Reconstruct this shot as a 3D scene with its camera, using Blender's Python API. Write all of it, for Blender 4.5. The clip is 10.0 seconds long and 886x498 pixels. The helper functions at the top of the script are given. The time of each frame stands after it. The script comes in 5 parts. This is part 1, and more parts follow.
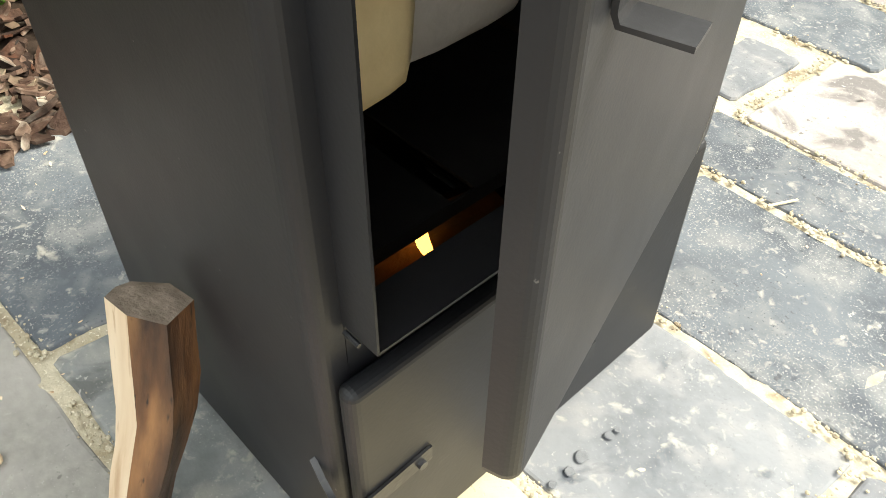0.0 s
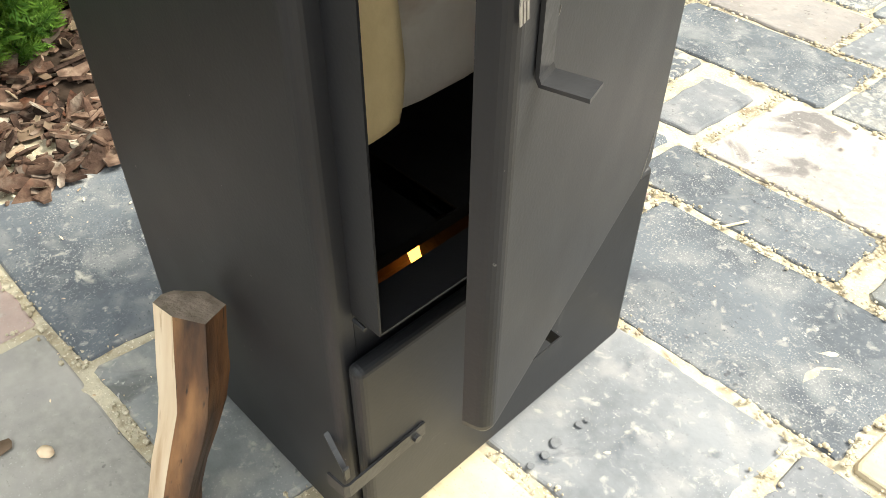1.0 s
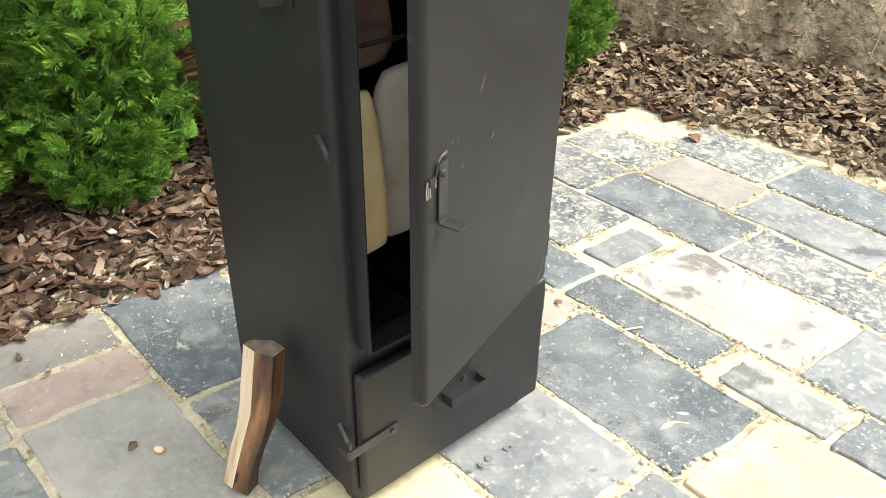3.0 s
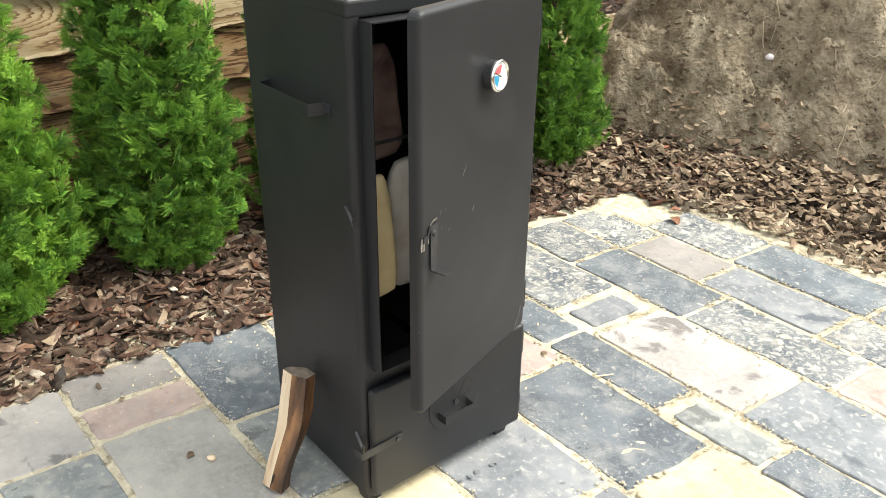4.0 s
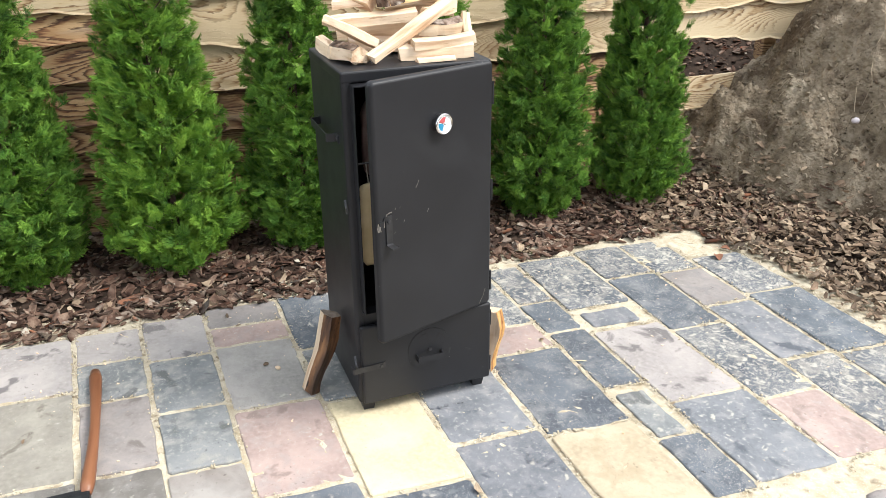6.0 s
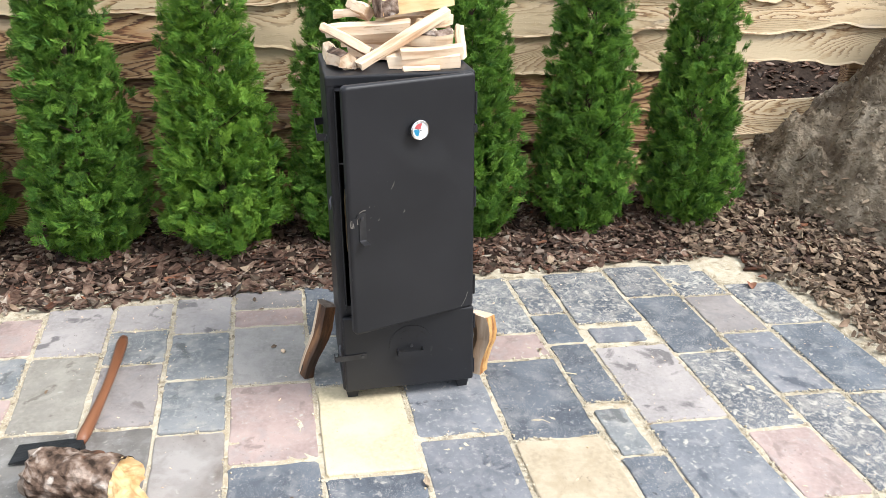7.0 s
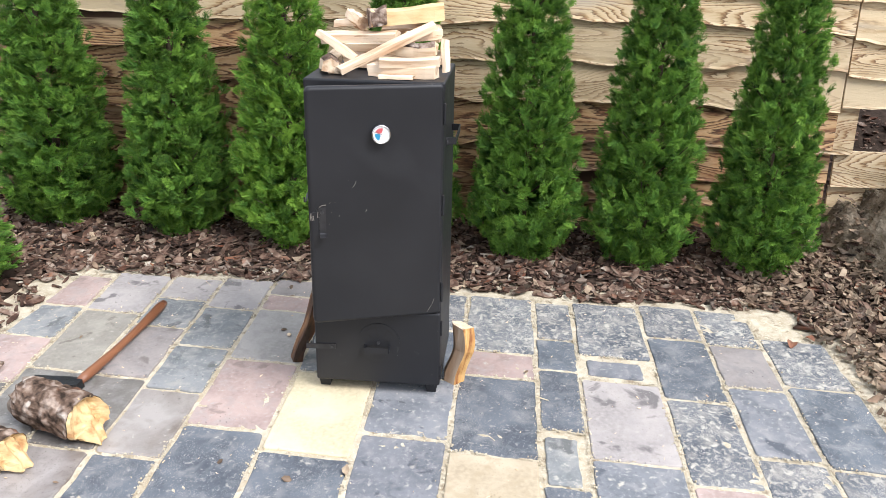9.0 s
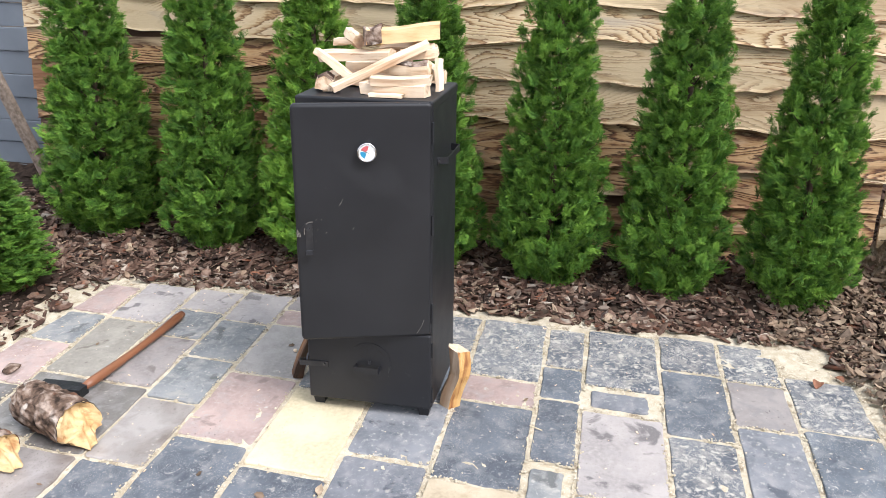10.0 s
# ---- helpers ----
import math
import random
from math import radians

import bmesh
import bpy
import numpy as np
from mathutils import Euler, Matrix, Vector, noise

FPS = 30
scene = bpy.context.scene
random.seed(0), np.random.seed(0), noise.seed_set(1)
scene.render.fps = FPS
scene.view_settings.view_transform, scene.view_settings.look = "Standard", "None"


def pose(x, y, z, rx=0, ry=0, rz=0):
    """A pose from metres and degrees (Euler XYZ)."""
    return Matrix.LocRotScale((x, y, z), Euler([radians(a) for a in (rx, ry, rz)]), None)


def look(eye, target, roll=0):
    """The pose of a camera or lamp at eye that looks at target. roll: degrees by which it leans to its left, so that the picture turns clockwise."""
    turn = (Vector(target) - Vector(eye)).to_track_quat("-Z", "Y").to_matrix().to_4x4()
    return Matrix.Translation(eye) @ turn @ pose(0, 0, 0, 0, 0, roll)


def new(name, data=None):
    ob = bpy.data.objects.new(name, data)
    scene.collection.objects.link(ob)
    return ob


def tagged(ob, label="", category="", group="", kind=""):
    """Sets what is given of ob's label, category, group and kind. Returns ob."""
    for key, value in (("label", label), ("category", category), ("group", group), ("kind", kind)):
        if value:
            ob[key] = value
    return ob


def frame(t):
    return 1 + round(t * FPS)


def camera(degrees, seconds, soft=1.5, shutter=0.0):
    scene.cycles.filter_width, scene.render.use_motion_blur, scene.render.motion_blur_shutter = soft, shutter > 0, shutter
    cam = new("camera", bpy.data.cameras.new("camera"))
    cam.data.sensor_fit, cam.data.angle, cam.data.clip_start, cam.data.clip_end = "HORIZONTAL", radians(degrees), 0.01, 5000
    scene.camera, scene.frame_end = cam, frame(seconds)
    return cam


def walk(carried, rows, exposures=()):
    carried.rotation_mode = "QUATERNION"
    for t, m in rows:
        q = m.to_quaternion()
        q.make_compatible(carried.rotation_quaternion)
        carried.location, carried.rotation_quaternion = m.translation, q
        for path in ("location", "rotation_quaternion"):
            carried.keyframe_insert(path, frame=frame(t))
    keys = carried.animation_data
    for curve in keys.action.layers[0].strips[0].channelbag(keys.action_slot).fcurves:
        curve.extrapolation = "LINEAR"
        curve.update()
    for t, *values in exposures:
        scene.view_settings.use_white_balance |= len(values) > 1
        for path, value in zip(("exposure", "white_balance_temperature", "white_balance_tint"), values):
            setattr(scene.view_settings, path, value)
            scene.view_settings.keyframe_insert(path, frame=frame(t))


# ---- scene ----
cam = camera(56.7, 10.0, soft=0.6)
PATH = [
    (0, (0.06, 0.033, 0.832), (-1.019, 0.944, -0.584), 0.9),
    (0.5, (0.09, 0.016, 0.867), (-1.002, 0.943, -0.529), 0.9),
    (1, (0.165, -0.045, 0.921), (-0.957, 0.914, -0.429), 0.3),
    (1.5, (0.242, -0.114, 1.004), (-0.91, 0.879, -0.295), -0.0),
    (2, (0.353, -0.18, 1.093), (-0.826, 0.844, -0.157), -0.2),
    (2.2, (0.416, -0.204, 1.134), (-0.792, 0.829, -0.08), -0.2),
    (3.3, (0.742, -0.385, 1.28), (-0.625, 0.658, 0.259), 1.0),
    (3.5, (0.815, -0.437, 1.312), (-0.574, 0.615, 0.329), 0.9),
    (4, (1.006, -0.508, 1.396), (-0.448, 0.534, 0.503), 0.6),
    (4.5, (1.292, -0.512, 1.484), (-0.232, 0.476, 0.646), 0.2),
    (5, (1.572, -0.522, 1.569), (-0.017, 0.358, 0.733), 0.8),
    (5.5, (1.821, -0.467, 1.62), (0.193, 0.341, 0.786), 0.4),
    (6, (2.012, -0.224, 1.642), (0.272, 0.319, 0.818), -0.7),
    (6.2, (2.065, -0.14, 1.653), (0.303, 0.331, 0.832), -0.2),
    (7.3, (2.247, 0.417, 1.657), (0.41, 0.544, 0.874), -0.3),
    (7.5, (2.252, 0.55, 1.639), (0.407, 0.603, 0.868), -0.0),
    (8, (2.294, 0.756, 1.631), (0.443, 0.673, 0.88), 1.2),
    (8.5, (2.313, 0.905, 1.622), (0.464, 0.735, 0.878), 0.7),
    (9, (2.311, 1.041, 1.622), (0.472, 0.768, 0.885), 1.1),
    (9.5, (2.228, 1.228, 1.613), (0.399, 0.849, 0.9), 0.6),
    (10, (2.199, 1.357, 1.608), (0.387, 0.87, 0.917), 0.6),
]
walk(cam, [(t, look(eye, target, roll)) for t, eye, target, roll in PATH],
     [(0.0, 1.67, 6800, 4), (2.0, 1.64, 6800, 4), (4.0, 1.55, 6600, 5), (6.0, 1.15, 6180, 10), (8.0, 1.07, 5950, 12), (10.0, 1.05, 5950, 14)])

# ---- light ----
world = bpy.data.worlds.new("world")
scene.world = world
world.use_nodes = True
wn = world.node_tree
sky = wn.nodes.new("ShaderNodeTexSky")
sky.sky_type, sky.sun_disc = "NISHITA", False
SUN_DIR = Vector((0.45, 0.75, 1.0)).normalized()
sky.sun_elevation = math.asin(SUN_DIR.z)
sky.sun_rotation = math.atan2(SUN_DIR.x, SUN_DIR.y)
sky.dust_density, sky.air_density = 4.0, 1.0
tint = wn.nodes.new("ShaderNodeMixRGB")
tint.inputs[0].default_value = 0.62
tint.inputs[2].default_value = (9.0, 9.0, 8.8, 1)
wn.links.new(sky.outputs[0], tint.inputs[1])
wn.links.new(tint.outputs[0], wn.nodes["Background"].inputs[0])
wn.nodes["Background"].inputs[1].default_value = 0.10
sun = new("sun", bpy.data.lights.new("sun", "SUN"))
sun.data.energy, sun.data.angle, sun.data.color = 1.9, radians(22), (1.0, 0.96, 0.88)
sun.matrix_world = look(SUN_DIR * 20, (0, 0, 0))


# ---- materials ----
def material(name, ramp, scale=6.0, stretch=(1, 1, 1), detail=6.0, blotch=None, speck=None, grit=None,
             rough=(0.6, 0.8), bump=0.15, bump_scale=None, bump_depth=0.004, metal=0.0, vary=0.0, island=False, wave=None):
    """A procedural surface: a ramp over noise, then broad blotches, fine specks and a random shift for each piece."""
    m = bpy.data.materials.new(name)
    m.use_nodes = True
    nt = m.node_tree
    N, L = nt.nodes, nt.links
    bsdf = N["Principled BSDF"]
    geo = N.new("ShaderNodeNewGeometry")
    coord = N.new("ShaderNodeTexCoord")
    mp = N.new("ShaderNodeMapping")
    mp.inputs["Scale"].default_value = stretch
    L.new(coord.outputs["Object"], mp.inputs[0])
    info = N.new("ShaderNodeObjectInfo")
    add = N.new("ShaderNodeVectorMath")
    add.operation = "MULTIPLY_ADD"
    add.inputs[1].default_value = (37.0, 17.0, 53.0)
    L.new(geo.outputs["Random Per Island"] if island else info.outputs["Random"], add.inputs[0])
    L.new(mp.outputs[0], add.inputs[2])
    P = add.outputs[0]

    def noise_of(sc, det=6.0, dist=0.0):
        n = N.new("ShaderNodeTexNoise")
        n.inputs["Scale"].default_value, n.inputs["Detail"].default_value, n.inputs["Distortion"].default_value = sc, det, dist
        L.new(P, n.inputs["Vector"])
        return n.outputs["Fac"]

    def ramp_of(src, stops):
        r = N.new("ShaderNodeValToRGB")
        while len(r.color_ramp.elements) < len(stops):
            r.color_ramp.elements.new(0.5)
        for e, (p, c) in zip(r.color_ramp.elements, stops):
            e.position, e.color = p, (*c, 1) if len(c) == 3 else c
        L.new(src, r.inputs[0])
        return r.outputs[0]

    def mix(fac, a, b, mode="MIX"):
        x = N.new("ShaderNodeMixRGB")
        x.blend_type = mode
        for s, v in zip(x.inputs, (fac, a, b)):
            if isinstance(v, (float, int)):
                s.default_value = v
            elif isinstance(v, tuple):
                s.default_value = (*v, 1)
            else:
                L.new(v, s)
        return x.outputs[0]

    if wave:
        # growth rings cut open: contour lines of a slow noise
        mul = N.new("ShaderNodeMath")
        mul.operation = "MULTIPLY_ADD"
        L.new(noise_of(wave[0], 1.5, wave[2]), mul.inputs[0])
        mul.inputs[1].default_value = wave[1]
        L.new(noise_of(70, 2.0), mul.inputs[2])
        fr = N.new("ShaderNodeMath")
        fr.operation = "FRACT"
        L.new(mul.outputs[0], fr.inputs[0])
        base = fr.outputs[0]
    else:
        base = noise_of(scale, detail)
    col = ramp_of(base, ramp)
    for colour, sc, lo, hi in blotch or ():
        col = mix(ramp_of(noise_of(sc, 7.0, 0.4), [(lo, (0, 0, 0)), (hi, (1, 1, 1))]), col, colour)
    for colour, sc, lo, hi, *where in speck or ():
        fac = ramp_of(noise_of(sc, 3.0), [(lo, (0, 0, 0)), (hi, (1, 1, 1))])
        if where:
            fac = mix(1.0, fac, ramp_of(noise_of(where[0], 4.0), [(where[1], (0, 0, 0)), (where[1] + 0.2, (1, 1, 1))]), "MULTIPLY")
        col = mix(fac, col, colour)
    if vary:
        rnd = geo.outputs["Random Per Island"] if island else info.outputs["Random"]
        col = mix(1.0, col, ramp_of(rnd, [(0, (1 - vary,) * 3), (0.5, (1, 1 - vary * 0.2, 1 - vary * 0.35)), (1, (1 + vary, 1 + vary, 1 + vary * 0.8))]), "MULTIPLY")
    L.new(col, bsdf.inputs["Base Color"])
    r = N.new("ShaderNodeMapRange")
    r.inputs["To Min"].default_value, r.inputs["To Max"].default_value = rough
    L.new(noise_of(scale * 2.3, 5.0), r.inputs["Value"])
    L.new(r.outputs[0], bsdf.inputs["Roughness"])
    bsdf.inputs["Metallic"].default_value = metal
    if bump:
        b = N.new("ShaderNodeBump")
        b.inputs["Strength"].default_value, b.inputs["Distance"].default_value = bump, bump_depth
        if wave:
            L.new(base, b.inputs["Height"])
        else:
            L.new(noise_of(bump_scale or scale * 5, 8.0), b.inputs["Height"])
        L.new(b.outputs[0], bsdf.inputs["Normal"])
    return m


def plain(name, colour, rough=0.5, metal=0.0, emit=0.0):
    m = bpy.data.materials.new(name)
    m.use_nodes = True
    b = m.node_tree.nodes["Principled BSDF"]
    b.inputs["Base Color"].default_value = (*colour, 1)
    b.inputs["Roughness"].default_value, b.inputs["Metallic"].default_value = rough, metal
    if emit:
        b.inputs["Emission Color"].default_value = (*colour, 1)
        b.inputs["Emission Strength"].default_value = emit
    return m


SAND = (0.52, 0.465, 0.355)
DUST = (0.46, 0.44, 0.39)
M_SAND = material("joint_sand", [(0.3, (0.42, 0.35, 0.24)), (0.55, SAND), (0.75, (0.68, 0.60, 0.455))], 30, blotch=[((0.26, 0.21, 0.145), 20, 0.57, 0.68)],
                  speck=[((0.8, 0.74, 0.6), 260, 0.62, 0.68)], rough=(0.85, 0.95), bump=0.6, bump_scale=160)


def slab_material(name, a, b, c, dust=0.60, dark=None, rough=(0.66, 0.86), flake=0.64):
    """Tumbled natural stone: two broad tones, dusty sand in the hollows, light flakes, fine pits."""
    soft = tuple(0.38 * x + 0.62 * y for x, y in zip(DUST, c))
    fleck = tuple(0.55 * x + 0.45 * y for x, y in zip((0.52, 0.51, 0.48), c))
    spots = [(fleck, 330, flake - 0.035, flake + 0.07, 7, 0.40), (fleck, 150, flake + 0.005, flake + 0.06, 9, 0.45), (tuple(x * 0.45 for x in a), 75, 0.64, 0.70, 5, 0.5), (tuple(x * 0.65 for x in a), 240, 0.62, 0.72, 4, 0.4)]
    blots = [(b, 5.5, 0.40, 0.64), (c, 16, 0.50, 0.70), (soft, 60, dust - 0.035, dust + 0.09), (DUST, 30, dust + 0.01, dust + 0.12)]
    if dark:
        blots.append((dark, 9, 0.60, 0.66))
    return material(name, [(0.3, tuple(x * 0.75 for x in a)), (0.7, a)], 60, blotch=blots, speck=spots, rough=rough, bump=0.35, bump_scale=70, vary=0.10)


STONE = {
    "dark": slab_material("slate_stone", (0.090, 0.105, 0.128), (0.135, 0.153, 0.178), (0.20, 0.21, 0.22), 0.635, flake=0.61),
    "sandy": slab_material("dusted_slate_stone", (0.085, 0.10, 0.125), (0.15, 0.162, 0.18), (0.26, 0.255, 0.24), 0.555, flake=0.555),
    "gray": slab_material("gray_stone", (0.175, 0.188, 0.21), (0.225, 0.235, 0.255), (0.27, 0.27, 0.28), 0.62, dark=(0.09, 0.10, 0.12), flake=0.67),
    "blue": slab_material("blue_gray_stone", (0.205, 0.222, 0.23), (0.275, 0.285, 0.288), (0.34, 0.335, 0.315), 0.62, dark=(0.13, 0.135, 0.135)),
    "lilac": slab_material("lilac_gray_stone", (0.285, 0.262, 0.25), (0.335, 0.305, 0.29), (0.25, 0.238, 0.235), 0.66, dark=(0.18, 0.16, 0.15), flake=0.68),
    "mid": slab_material("pale_lilac_stone", (0.335, 0.32, 0.30), (0.385, 0.365, 0.345), (0.30, 0.285, 0.275), 0.66, flake=0.68),
    "green": slab_material("greenish_gray_stone", (0.31, 0.292, 0.25), (0.37, 0.35, 0.30), (0.26, 0.245, 0.215), 0.66, dark=(0.17, 0.155, 0.13), flake=0.68),
    "pink": slab_material("pink_sandstone", (0.38, 0.29, 0.265), (0.44, 0.34, 0.31), (0.35, 0.295, 0.28), 0.64, dark=(0.27, 0.21, 0.19), flake=0.66),
    "white": slab_material("whitish_stone", (0.36, 0.335, 0.325), (0.415, 0.385, 0.37), (0.33, 0.31, 0.305), 0.66, dark=(0.16, 0.15, 0.15), flake=0.66),
    "cream": slab_material("cream_sandstone", (0.58, 0.50, 0.335), (0.63, 0.545, 0.38), (0.54, 0.46, 0.315), 0.74, flake=0.72),
    "tan": slab_material("tan_sandstone", (0.53, 0.44, 0.305), (0.58, 0.49, 0.355), (0.44, 0.36, 0.24), 0.70, flake=0.70),
    "brown": slab_material("damp_gray_stone", (0.15, 0.14, 0.13), (0.20, 0.19, 0.175), (0.27, 0.26, 0.25), 0.66, rough=(0.25, 0.5), flake=0.68),
    "wet": slab_material("pinkish_wet_stone", (0.17, 0.142, 0.122), (0.35, 0.325, 0.31), (0.27, 0.25, 0.235), 0.70, rough=(0.2, 0.45), flake=0.70),
}
M_PAINT = material("black_stove_paint", [(0.35, (0.0115, 0.0120, 0.0142)), (0.7, (0.0165, 0.0170, 0.0198))], 5, blotch=[((0.027, 0.028, 0.031), 3.0, 0.58, 0.85), ((0.045, 0.044, 0.043), 22, 0.70, 0.80)],
                   speck=[((0.11, 0.105, 0.10), 85, 0.765, 0.78)], rough=(0.40, 0.53), bump=0.05, bump_scale=240)
M_PAINT.node_tree.nodes["Principled BSDF"].inputs["Specular IOR Level"].default_value = 0.37
M_SOOT = material("sooty_steel", [(0.3, (0.006, 0.006, 0.006)), (0.7, (0.02, 0.018, 0.016))], 9, rough=(0.6, 0.9), bump=0.2)
M_STEEL = material("worn_steel", [(0.3, (0.05, 0.05, 0.054)), (0.7, (0.13, 0.13, 0.135))], 30, rough=(0.35, 0.55), metal=0.8, bump=0.1)
M_FITTING = material("dark_rubbed_steel", [(0.3, (0.018, 0.018, 0.020)), (0.7, (0.040, 0.040, 0.043))], 30, rough=(0.32, 0.5), metal=0.3, bump=0.1)
M_SCRATCH = material("bare_scratched_metal", [(0.3, (0.13, 0.12, 0.11)), (0.7, (0.28, 0.26, 0.23))], 60, rough=(0.4, 0.6), metal=0.4, bump=0.1)
M_WOOD = material("fresh_split_wood", [(0.32, (0.50, 0.33, 0.20)), (0.45, (0.72, 0.56, 0.39)), (0.68, (0.84, 0.71, 0.54))], stretch=(1, 1, 0.1), scale=42,
                  blotch=[((0.54, 0.33, 0.18), 7, 0.60, 0.75), ((0.34, 0.19, 0.11), 5, 0.66, 0.76)], speck=[((0.42, 0.26, 0.14), 130, 0.60, 0.66, 12, 0.42)], rough=(0.55, 0.75), bump=0.5, bump_scale=60, vary=0.16)
M_FRESH = material("fresh_chopped_wood", [(0.34, (0.40, 0.22, 0.09)), (0.48, (0.60, 0.43, 0.21)), (0.7, (0.70, 0.55, 0.31))], stretch=(1, 1, 0.25), scale=34,
                   blotch=[((0.50, 0.28, 0.11), 10, 0.58, 0.70)], rough=(0.6, 0.8), bump=0.6, bump_scale=50)
M_WOOD_AGED = material("brown_debarked_wood", [(0.36, (0.025, 0.012, 0.007)), (0.52, (0.12, 0.055, 0.024)), (0.68, (0.27, 0.135, 0.055))], 30, stretch=(1, 1, 0.22),
                       blotch=[((0.045, 0.026, 0.016), 13, 0.52, 0.66), ((0.32, 0.17, 0.065), 8, 0.62, 0.74)], speck=[((0.02, 0.012, 0.008), 90, 0.62, 0.68)], rough=(0.45, 0.7), bump=0.8, bump_scale=45, bump_depth=0.008)
M_BARK = material("tree_bark", [(0.34, (0.03, 0.02, 0.014)), (0.5, (0.15, 0.10, 0.072)), (0.68, (0.40, 0.32, 0.26))], 26,
                  blotch=[((0.50, 0.44, 0.38), 12, 0.60, 0.68), ((0.24, 0.10, 0.05), 6, 0.60, 0.72)], rough=(0.75, 0.95), bump=1.0, bump_scale=30, bump_depth=0.015)
M_CUT = material("weathered_end_grain", [(0.3, (0.12, 0.09, 0.065)), (0.7, (0.30, 0.24, 0.19))], 40, rough=(0.75, 0.95), bump=0.8, bump_scale=120)
M_HANDLE = material("polished_ash_handle", [(0.3, (0.15, 0.055, 0.025)), (0.7, (0.29, 0.125, 0.06))], 20, stretch=(0.12, 1, 1), rough=(0.35, 0.5), bump=0.15)
M_FENCE = material("pale_fence_board", [(0.0, (0.68, 0.55, 0.36)), (0.50, (0.62, 0.48, 0.29)), (0.72, (0.40, 0.255, 0.125)), (0.90, (0.15, 0.075, 0.032)), (1.0, (0.60, 0.48, 0.30))], wave=(2.4, 30.0, 0.5), stretch=(1, 0.34, 1.8),
                   blotch=[((0.65, 0.525, 0.335), 2.2, 0.48, 0.62), ((0.50, 0.36, 0.20), 14, 0.60, 0.72), ((0.26, 0.14, 0.06), 3.0, 0.60, 0.78), ((0.42, 0.36, 0.29), 5, 0.60, 0.75)], rough=(0.6, 0.8), bump=0.35, vary=0.12)
M_FENCE_B = material("brown_fence_board", [(0.0, (0.50, 0.34, 0.19)), (0.42, (0.42, 0.26, 0.125)), (0.62, (0.20, 0.095, 0.042)), (0.84, (0.055, 0.024, 0.012)), (1.0, (0.44, 0.29, 0.15))], wave=(2.8, 26.0, 0.5), stretch=(1, 0.30, 2.0),
                     blotch=[((0.060, 0.027, 0.015), 3.4, 0.52, 0.66), ((0.46, 0.35, 0.23), 6, 0.58, 0.68), ((0.28, 0.13, 0.06), 2.0, 0.56, 0.70)], rough=(0.6, 0.8), bump=0.35, vary=0.20)


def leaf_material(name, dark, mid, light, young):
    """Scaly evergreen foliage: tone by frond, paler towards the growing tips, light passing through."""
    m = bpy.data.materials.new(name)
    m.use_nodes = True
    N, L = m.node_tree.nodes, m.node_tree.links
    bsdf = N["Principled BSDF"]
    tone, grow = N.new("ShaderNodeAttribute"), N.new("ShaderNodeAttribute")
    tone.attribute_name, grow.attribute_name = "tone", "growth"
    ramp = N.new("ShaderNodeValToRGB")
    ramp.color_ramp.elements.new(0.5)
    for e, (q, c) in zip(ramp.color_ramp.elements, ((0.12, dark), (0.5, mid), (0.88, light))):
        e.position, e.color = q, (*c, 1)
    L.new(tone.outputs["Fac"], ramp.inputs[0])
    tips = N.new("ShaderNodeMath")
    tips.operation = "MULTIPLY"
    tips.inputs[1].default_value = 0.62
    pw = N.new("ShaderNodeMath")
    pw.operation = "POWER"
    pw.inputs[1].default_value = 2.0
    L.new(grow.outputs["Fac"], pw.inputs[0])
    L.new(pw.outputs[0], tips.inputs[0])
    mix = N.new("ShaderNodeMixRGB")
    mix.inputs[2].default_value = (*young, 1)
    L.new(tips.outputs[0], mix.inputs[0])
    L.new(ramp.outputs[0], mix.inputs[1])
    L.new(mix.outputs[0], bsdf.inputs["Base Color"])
    bsdf.inputs["Roughness"].default_value = 0.5
    bsdf.inputs["Specular IOR Level"].default_value = 0.12
    tr = N.new("ShaderNodeBsdfTranslucent")
    L.new(mix.outputs[0], tr.inputs[0])
    ms = N.new("ShaderNodeMixShader")
    ms.inputs[0].default_value = 0.16
    L.new(bsdf.outputs[0], ms.inputs[1])
    L.new(tr.outputs[0], ms.inputs[2])
    L.new(ms.outputs[0], N["Material Output"].inputs[0])
    return m


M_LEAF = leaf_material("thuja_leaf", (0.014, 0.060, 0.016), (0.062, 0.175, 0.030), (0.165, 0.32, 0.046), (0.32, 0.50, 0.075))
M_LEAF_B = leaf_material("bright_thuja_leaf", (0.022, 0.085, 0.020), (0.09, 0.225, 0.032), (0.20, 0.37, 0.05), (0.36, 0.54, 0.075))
M_CHIP = material("bark_chip", [(0.25, (0.026, 0.018, 0.015)), (0.5, (0.105, 0.070, 0.057)), (0.75, (0.225, 0.172, 0.142))], 26, stretch=(1, 1, 1), blotch=[((0.31, 0.285, 0.258), 9, 0.56, 0.68), ((0.17, 0.075, 0.046), 7, 0.60, 0.70)],
                  rough=(0.7, 0.95), bump=0.9, bump_scale=80, bump_depth=0.007, vary=0.75, island=True)
M_DEAD = material("dry_leaf", [(0.3, (0.105, 0.08, 0.058)), (0.7, (0.32, 0.255, 0.195))], 20, rough=(0.65, 0.9), bump=0.3, vary=0.6, island=True)
M_MULCH = material("dark_mulch_soil", [(0.3, (0.015, 0.010, 0.007)), (0.7, (0.055, 0.038, 0.028))], 25, rough=(0.85, 1), bump=1.0, bump_scale=60)
